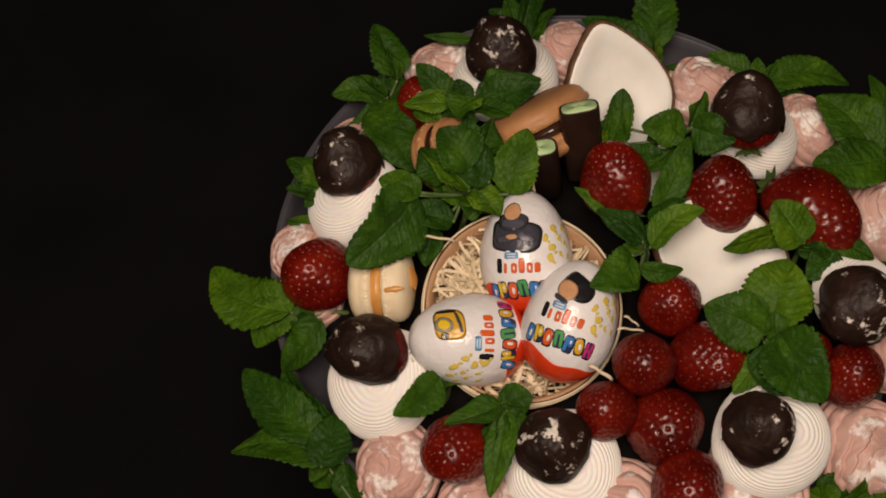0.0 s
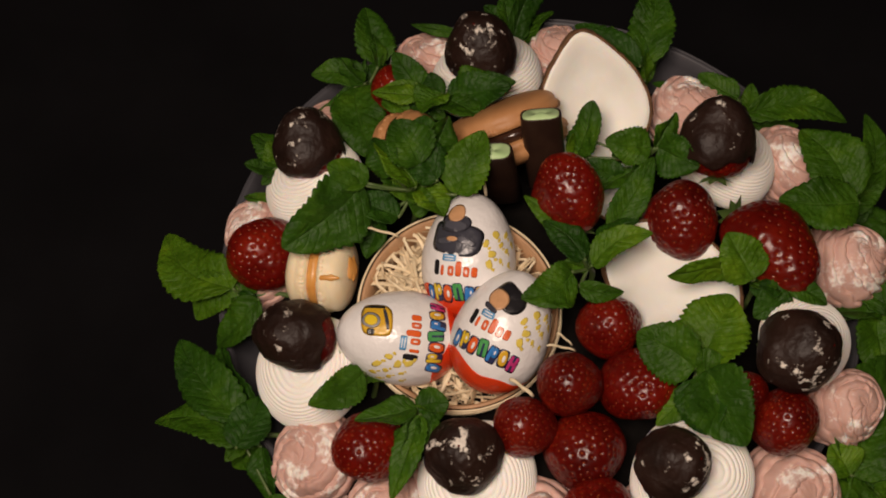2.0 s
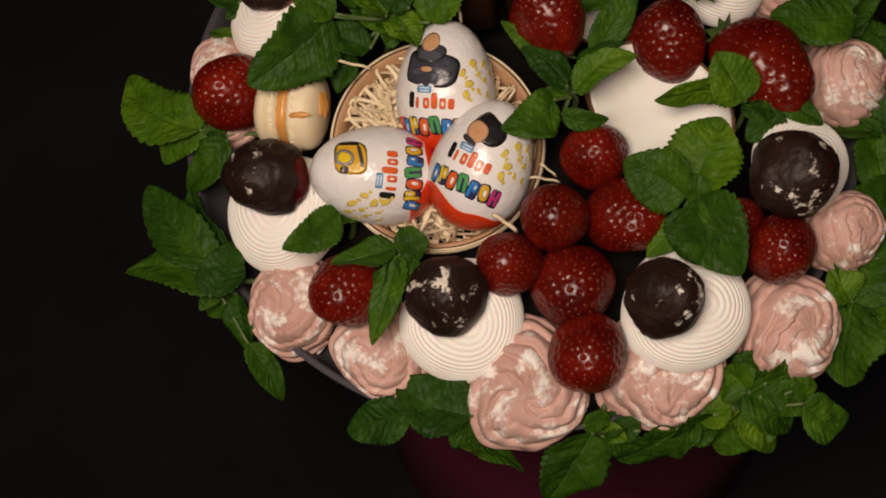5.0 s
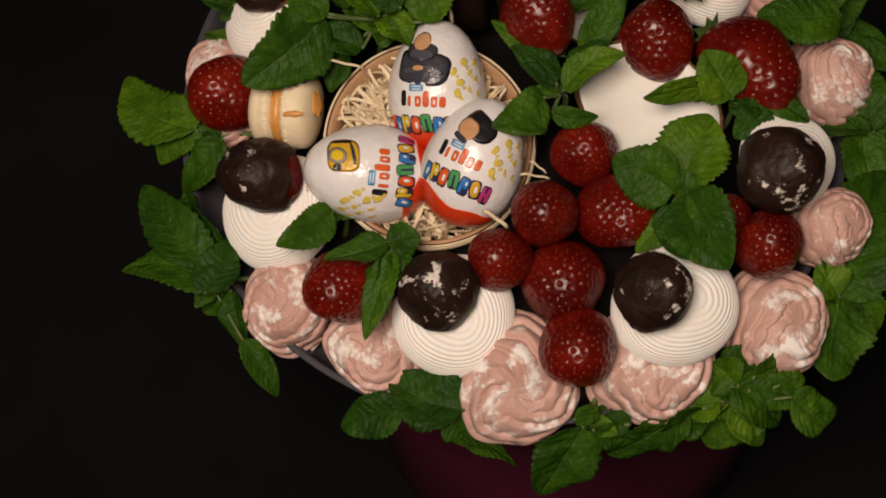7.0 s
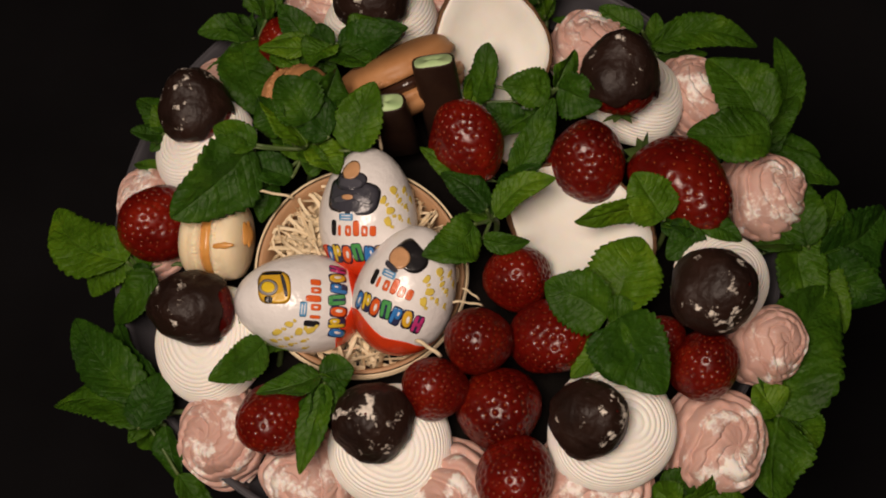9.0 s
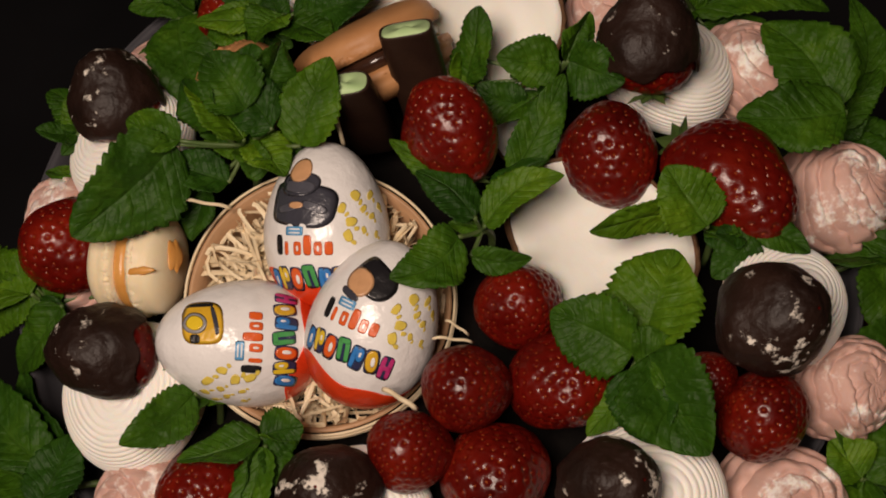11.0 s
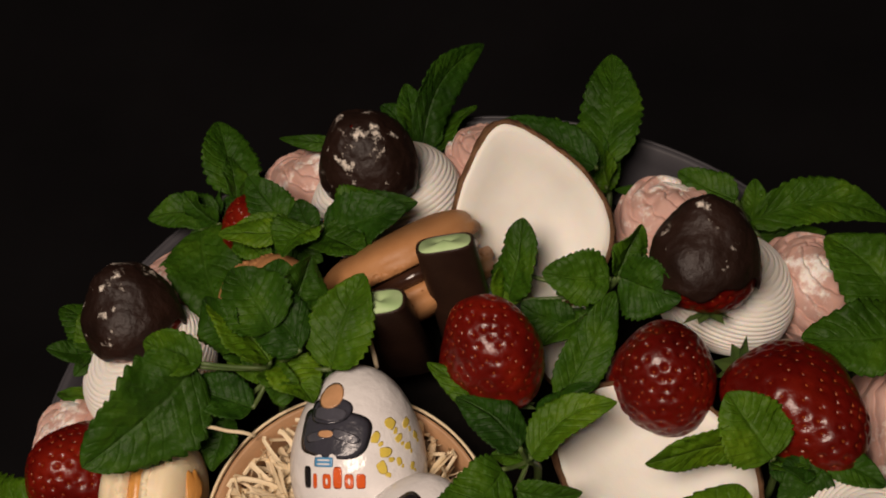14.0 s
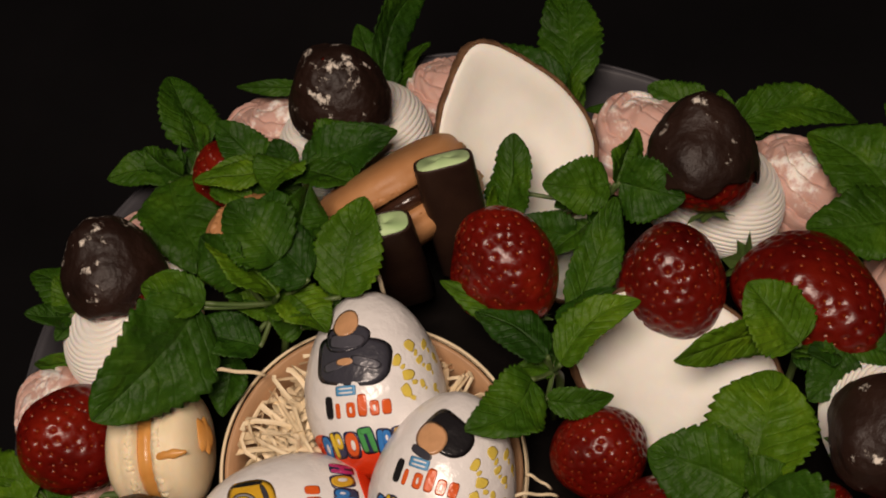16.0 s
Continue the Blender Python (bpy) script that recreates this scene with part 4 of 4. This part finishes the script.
shaving((-0.0032, -0.0493, 0.2580), (0.0096, -0.0491, 0.2520), 0.0011)
shaving((0.0013, -0.0422, 0.2560), (0.0083, -0.0454, 0.2500), 0.0010)
shaving((-0.0597, 0.0306, 0.2520), (-0.0531, 0.0236, 0.2500), 0.0009)
# mint sprigs
mint_sprig((-0.1430, -0.0005, 0.2076), [
    ((-0.1486, 0.0004, 0.2147), (-0.1850, 0.0377, 0.1979), 0.0265),
    ((-0.1477, 0.0043, 0.2127), (-0.1678, -0.0071, 0.1966), 0.0204),
    ((-0.1351, -0.0095, 0.2226), (-0.1571, -0.0245, 0.2015), 0.0166),
    ((-0.1466, -0.0005, 0.2106), (-0.1350, -0.0139, 0.2075), 0.0128)], (0.03, 0.0, -0.012))
mint_sprig((-0.1415, -0.0712, 0.2025), [
    ((-0.1423, -0.0648, 0.2095), (-0.1738, -0.0202, 0.2009), 0.0227),
    ((-0.1353, -0.0579, 0.2056), (-0.1575, -0.0218, 0.1988), 0.0164),
    ((-0.1404, -0.0759, 0.2115), (-0.1850, -0.0575, 0.1936), 0.0201),
    ((-0.1426, -0.0803, 0.2134), (-0.1331, -0.0538, 0.2126), 0.0191),
    ((-0.1329, -0.0742, 0.2024), (-0.1472, -0.0788, 0.1884), 0.0129),
    ((-0.1317, -0.0764, 0.2054), (-0.1272, -0.0995, 0.1902), 0.0138),
    ((-0.1274, -0.0968, 0.1973), (-0.1127, -0.1180, 0.1801), 0.0123)], (0.03, 0.0, -0.012))
mint_sprig((-0.0416, -0.1357, 0.1988), [
    ((-0.0571, -0.1341, 0.2068), (-0.0852, -0.1370, 0.1918), 0.0188),
    ((-0.0305, -0.1378, 0.2108), (-0.0626, -0.1210, 0.2099), 0.0268),
    ((-0.0354, -0.1370, 0.2068), (-0.0263, -0.1468, 0.1918), 0.0154),
    ((-0.0369, -0.1444, 0.1988), (-0.0070, -0.1536, 0.1837), 0.0159),
    ((-0.0291, -0.1318, 0.2049), (-0.0437, -0.1231, 0.2039), 0.0121)], (0.0, 0.03, -0.006))
mint_sprig((0.0245, -0.1431, 0.1988), [
    ((0.0201, -0.1465, 0.2088), (0.0016, -0.1697, 0.1816), 0.0281),
    ((0.0166, -0.1433, 0.2108), (0.0293, -0.1393, 0.2059), 0.0095),
    ((0.0250, -0.1473, 0.2068), (0.0444, -0.1479, 0.1918), 0.0119),
    ((0.0412, -0.1445, 0.2048), (0.0295, -0.1393, 0.2018), 0.0110)], (0.0, 0.03, -0.004))
mint_sprig((0.0867, -0.1351, 0.2036), [
    ((0.1107, -0.1367, 0.2110), (0.1330, -0.1393, 0.1971), 0.0186),
    ((0.0851, -0.1322, 0.2150), (0.1085, -0.1430, 0.1960), 0.0235),
    ((0.0810, -0.1261, 0.2130), (0.1006, -0.1162, 0.2101), 0.0181),
    ((0.0957, -0.1371, 0.2040), (0.0761, -0.1482, 0.1818), 0.0289),
    ((0.0608, -0.1432, 0.2049), (0.0323, -0.1513, 0.1838), 0.0205)], (0.0, 0.03, -0.006))
mint_sprig((0.0880, -0.1348, 0.2032), [
    ((0.0950, -0.1280, 0.2150), (0.1120, -0.1180, 0.2140), 0.0160),
    ((0.0720, -0.1400, 0.2090), (0.0550, -0.1470, 0.1960), 0.0170),
    ((0.0850, -0.1380, 0.2110), (0.0990, -0.1530, 0.1960), 0.0190),
    ((0.0930, -0.1330, 0.2120), (0.1180, -0.1360, 0.2020), 0.0150),
    ((0.0671, -0.1384, 0.2069), (0.0522, -0.1491, 0.1868), 0.0187),
    ((0.0805, -0.1370, 0.2090), (0.0640, -0.1352, 0.2039), 0.0174),
    ((0.0875, -0.1318, 0.2150), (0.0776, -0.1206, 0.2140), 0.0186),
    ((0.0984, -0.1358, 0.2040), (0.0923, -0.1430, 0.1879), 0.0207),
    ((0.1064, -0.1309, 0.2111), (0.1186, -0.1269, 0.2061), 0.0125)], (0.0, 0.03, -0.006))
mint_sprig((0.1474, 0.0406, 0.2135), [
    ((0.1430, 0.0370, 0.2380), (0.1210, 0.0740, 0.2440), 0.0283),
    ((0.1461, 0.0439, 0.2155), (0.1603, 0.1002, 0.2178), 0.0152),
    ((0.1461, 0.0421, 0.2175), (0.1652, 0.0645, 0.2196), 0.0136),
    ((0.1440, 0.0310, 0.2470), (0.1050, 0.0260, 0.2580), 0.0250),
    ((0.1500, 0.0404, 0.2115), (0.1828, 0.0275, 0.2014), 0.0147),
    ((0.1502, 0.0453, 0.2075), (0.1759, 0.0418, 0.1995), 0.0132)], (-0.02, 0.0, -0.012))
mint_sprig((0.1633, -0.0095, 0.2050), [
    ((0.1607, -0.0095, 0.2110), (0.1565, 0.0289, 0.2151), 0.0216),
    ((0.1666, -0.0127, 0.2070), (0.2046, 0.0125, 0.1991), 0.0305),
    ((0.1678, -0.0117, 0.2010), (0.1967, -0.0309, 0.1930), 0.0260),
    ((0.1583, -0.0075, 0.2090), (0.1331, -0.0078, 0.2110), 0.0160),
    ((0.1563, -0.0073, 0.2070), (0.1590, -0.0392, 0.2009), 0.0243),
    ((0.1659, -0.0130, 0.1990), (0.1757, -0.0454, 0.1929), 0.0208),
    ((0.1661, -0.0062, 0.2030), (0.1812, 0.0240, 0.2011), 0.0182)], (-0.03, 0.0, -0.006))
mint_sprig((0.1378, -0.0901, 0.2067), [
    ((0.1372, -0.0913, 0.2097), (0.1713, -0.0273, 0.2050), 0.0391),
    ((0.1369, -0.0914, 0.2117), (0.1302, -0.1232, 0.1926), 0.0341),
    ((0.1353, -0.0915, 0.2137), (0.1260, -0.0791, 0.2188), 0.0168),
    ((0.1398, -0.0907, 0.2047), (0.1543, -0.1021, 0.1977), 0.0199),
    ((0.1416, -0.0808, 0.2068), (0.1345, -0.0582, 0.2128), 0.0175)], (-0.03, 0.01, -0.006))
mint_sprig((0.1011, 0.1052, 0.2073), [
    ((0.1017, 0.1031, 0.2093), (0.1553, 0.1057, 0.1994), 0.0169, 0.14),
    ((0.1047, 0.1002, 0.2033), (0.1298, 0.1023, 0.1993), 0.0081),
    ((0.0949, 0.1046, 0.2234), (0.0537, 0.1126, 0.2254), 0.0123),
    ((0.0952, 0.1015, 0.2254), (0.0760, 0.1145, 0.2274), 0.0130),
    ((0.0893, 0.1119, 0.2154), (0.0951, 0.1064, 0.2154), 0.0121)], (-0.02, -0.02, -0.006))
mint_sprig((-0.0144, 0.1426, 0.2121), [
    ((-0.0152, 0.1405, 0.2161), (0.0121, 0.1835, 0.2224), 0.0168),
    ((-0.0168, 0.1438, 0.2162), (-0.0192, 0.1677, 0.2223), 0.0128),
    ((-0.0130, 0.1399, 0.2121), (0.0058, 0.1635, 0.2123), 0.0152),
    ((-0.0212, 0.1481, 0.2162), (-0.0290, 0.1622, 0.2183), 0.0087),
    ((-0.0409, 0.1353, 0.2302), (-0.0666, 0.1414, 0.2282), 0.0056)], (0.0, -0.02, -0.015))
mint_sprig((0.0493, 0.1298, 0.2121), [
    ((0.0501, 0.1274, 0.2161), (0.0579, 0.1725, 0.2244), 0.0219),
    ((0.0474, 0.1186, 0.2281), (0.0155, 0.1431, 0.2302), 0.0143),
    ((0.0492, 0.1287, 0.2161), (0.0349, 0.1483, 0.2202), 0.0101),
    ((0.0515, 0.1187, 0.2140), (0.0509, 0.1362, 0.2161), 0.0133),
    ((0.0455, 0.1206, 0.2120), (0.0567, 0.1318, 0.2161), 0.0122)], (0.0, -0.02, -0.015))
mint_sprig((-0.0872, 0.1154, 0.2153), [
    ((-0.0822, 0.1257, 0.2181), (-0.0893, 0.1562, 0.2246), 0.0196),
    ((-0.0823, 0.1213, 0.2221), (-0.0845, 0.1385, 0.2264), 0.0099),
    ((-0.0890, 0.1180, 0.2181), (-0.1158, 0.1204, 0.2181), 0.0143),
    ((-0.0888, 0.1114, 0.2220), (-0.1017, 0.1227, 0.2262), 0.0138),
    ((-0.0879, 0.1144, 0.2160), (-0.1125, 0.0998, 0.2118), 0.0127),
    ((-0.0930, 0.1022, 0.2320), (-0.0817, 0.0593, 0.2355), 0.0247)], (0, -0.01, -0.03))
mint_sprig((-0.0597, 0.0883, 0.2417), [
    ((-0.0460, 0.0800, 0.2560), (-0.0190, 0.0800, 0.2690), 0.0190),
    ((-0.0480, 0.0790, 0.2580), (-0.0330, 0.0660, 0.2640), 0.0170),
    ((-0.0420, 0.0830, 0.2540), (-0.0250, 0.0900, 0.2600), 0.0180),
    ((-0.0500, 0.0810, 0.2600), (-0.0600, 0.0680, 0.2640), 0.0160),
    ((-0.0592, 0.0898, 0.2447), (-0.0741, 0.1107, 0.2507), 0.0143),
    ((-0.0477, 0.0891, 0.2487), (-0.0151, 0.0914, 0.2547), 0.0131),
    ((-0.0519, 0.0865, 0.2487), (-0.0562, 0.0981, 0.2527), 0.0103),
    ((-0.0570, 0.0894, 0.2467), (-0.0798, 0.0924, 0.2467), 0.0085),
    ((-0.0657, 0.0879, 0.2467), (-0.0485, 0.0759, 0.2466), 0.0115),
    ((-0.0610, 0.0846, 0.2527), (-0.0838, 0.0873, 0.2527), 0.0103),
    ((-0.0755, 0.0911, 0.2467), (-0.0657, 0.0787, 0.2466), 0.0116)], (0, -0.01, -0.03))
mint_sprig((-0.0635, 0.0229, 0.2694), [
    ((-0.0858, 0.0228, 0.2737), (-0.1202, -0.0084, 0.2697), 0.0312, 0.14),
    ((-0.0837, 0.0226, 0.2757), (-0.1022, 0.0316, 0.2777), 0.0133),
    ((-0.0619, 0.0201, 0.2777), (-0.0808, 0.0394, 0.2837), 0.0188),
    ((-0.0603, 0.0302, 0.2757), (-0.0579, 0.0531, 0.2857), 0.0215),
    ((-0.0577, 0.0236, 0.2717), (-0.0492, 0.0079, 0.2737), 0.0164),
    ((-0.0434, 0.0182, 0.2737), (-0.0314, 0.0439, 0.2877), 0.0199),
    ((-0.0519, 0.0225, 0.2797), (-0.0711, 0.0401, 0.2857), 0.0178)], (0, 0, -0.03))
mint_sprig((-0.0644, 0.0232, 0.2634), [
    ((-0.0698, 0.0134, 0.2611), (-0.0917, 0.0216, 0.2671), 0.0144),
    ((-0.0784, 0.0146, 0.2551), (-0.0845, -0.0016, 0.2491), 0.0134),
    ((-0.0544, 0.0234, 0.2671), (-0.0459, 0.0156, 0.2611), 0.0149),
    ((-0.0712, 0.0274, 0.2651), (-0.0765, 0.0405, 0.2691), 0.0144),
    ((-0.0603, 0.0281, 0.2831), (-0.0724, 0.0468, 0.2912), 0.0213),
    ((-0.0710, 0.0265, 0.2791), (-0.0827, 0.0409, 0.2842), 0.0183),
    ((-0.0545, 0.0352, 0.2831), (-0.0470, 0.0504, 0.2892), 0.0168),
    ((-0.0557, 0.0173, 0.2611), (-0.0660, 0.0233, 0.2671), 0.0154)], (0, 0, -0.03))
mint_sprig((-0.1309, 0.0583, 0.2275), [
    ((-0.1289, 0.0587, 0.2295), (-0.1422, 0.0780, 0.2276), 0.0145),
    ((-0.1327, 0.0490, 0.2154), (-0.1461, 0.0518, 0.2114), 0.0076)], (0.02, 0, -0.015))
mint_sprig((0.0154, -0.0133, 0.2634), [
    ((0.0076, -0.0196, 0.2714), (-0.0139, -0.0362, 0.2793), 0.0184),
    ((0.0166, -0.0172, 0.2734), (0.0429, -0.0037, 0.2814), 0.0130),
    ((0.0134, -0.0138, 0.2734), (-0.0047, 0.0039, 0.2774), 0.0145),
    ((0.0114, -0.0080, 0.2694), (-0.0131, 0.0163, 0.2774), 0.0116),
    ((0.0112, -0.0238, 0.2653), (0.0311, -0.0264, 0.2653), 0.0090),
    ((0.0203, -0.0037, 0.2694), (0.0382, 0.0085, 0.2714), 0.0111)], (0, 0, -0.03))
mint_sprig((0.0440, 0.0494, 0.2552), [
    ((0.0274, 0.0108, 0.2550), (0.0472, 0.0428, 0.2672), 0.0143),
    ((0.0459, 0.0476, 0.2672), (0.0246, 0.0480, 0.2732), 0.0160),
    ((0.0480, 0.0476, 0.2672), (0.0582, 0.0616, 0.2753), 0.0150),
    ((0.0490, 0.0464, 0.2692), (0.0671, 0.0351, 0.2712), 0.0196),
    ((0.0385, 0.0408, 0.2592), (0.0217, 0.0313, 0.2571), 0.0135),
    ((0.0329, 0.0374, 0.2571), (0.0170, 0.0428, 0.2632), 0.0130),
    ((0.0127, 0.0522, 0.2512), (0.0193, 0.0707, 0.2713), 0.0152),
    ((0.0140, 0.0614, 0.2552), (0.0100, 0.0484, 0.2512), 0.0131)], (0, 0, -0.03))
mint_sprig((0.0904, -0.0123, 0.2515), [
    ((0.0845, -0.0104, 0.2615), (0.0507, -0.0197, 0.2674), 0.0155),
    ((0.0895, -0.0185, 0.2635), (0.0771, -0.0014, 0.2756), 0.0229),
    ((0.1051, -0.0191, 0.2555), (0.0903, -0.0314, 0.2514), 0.0155),
    ((0.1068, -0.0162, 0.2555), (0.1238, -0.0249, 0.2515), 0.0105),
    ((0.1021, -0.0185, 0.2555), (0.0925, -0.0192, 0.2595), 0.0100)], (0, 0, -0.03))
mint_sprig((0.0634, -0.0569, 0.2530), [
    ((0.0618, -0.0603, 0.2650), (0.0763, -0.0311, 0.2752), 0.0316),
    ((0.0606, -0.0640, 0.2670), (0.0353, -0.0487, 0.2711), 0.0252),
    ((0.0652, -0.0657, 0.2690), (0.0810, -0.0986, 0.2629), 0.0285),
    ((0.0615, -0.0697, 0.2570), (0.0439, -0.0846, 0.2529), 0.0132),
    ((0.0611, -0.0675, 0.2670), (0.0757, -0.0652, 0.2710), 0.0189),
    ((0.0601, -0.0679, 0.2650), (0.0654, -0.0927, 0.2609), 0.0218)], (0, 0, -0.03))
mint_sprig((-0.0823, -0.0534, 0.2343), [
    ((-0.0847, -0.0548, 0.2403), (-0.1083, -0.0736, 0.2462), 0.0158),
    ((-0.0811, -0.0534, 0.2343), (-0.0736, -0.0453, 0.2323), 0.0099)], (0, 0, -0.03))
mint_sprig((-0.0600, -0.0763, 0.2489), [
    ((-0.0605, -0.0782, 0.2549), (-0.0872, -0.0845, 0.2589), 0.0141),
    ((-0.0587, -0.0826, 0.2569), (-0.0717, -0.1179, 0.2467), 0.0131),
    ((-0.0600, -0.0782, 0.2549), (-0.0464, -0.0763, 0.2569), 0.0156),
    ((-0.0604, -0.0822, 0.2528), (-0.0683, -0.1005, 0.2508), 0.0122),
    ((-0.0575, -0.0817, 0.2549), (-0.0537, -0.0954, 0.2528), 0.0112)], (0, 0, -0.03))
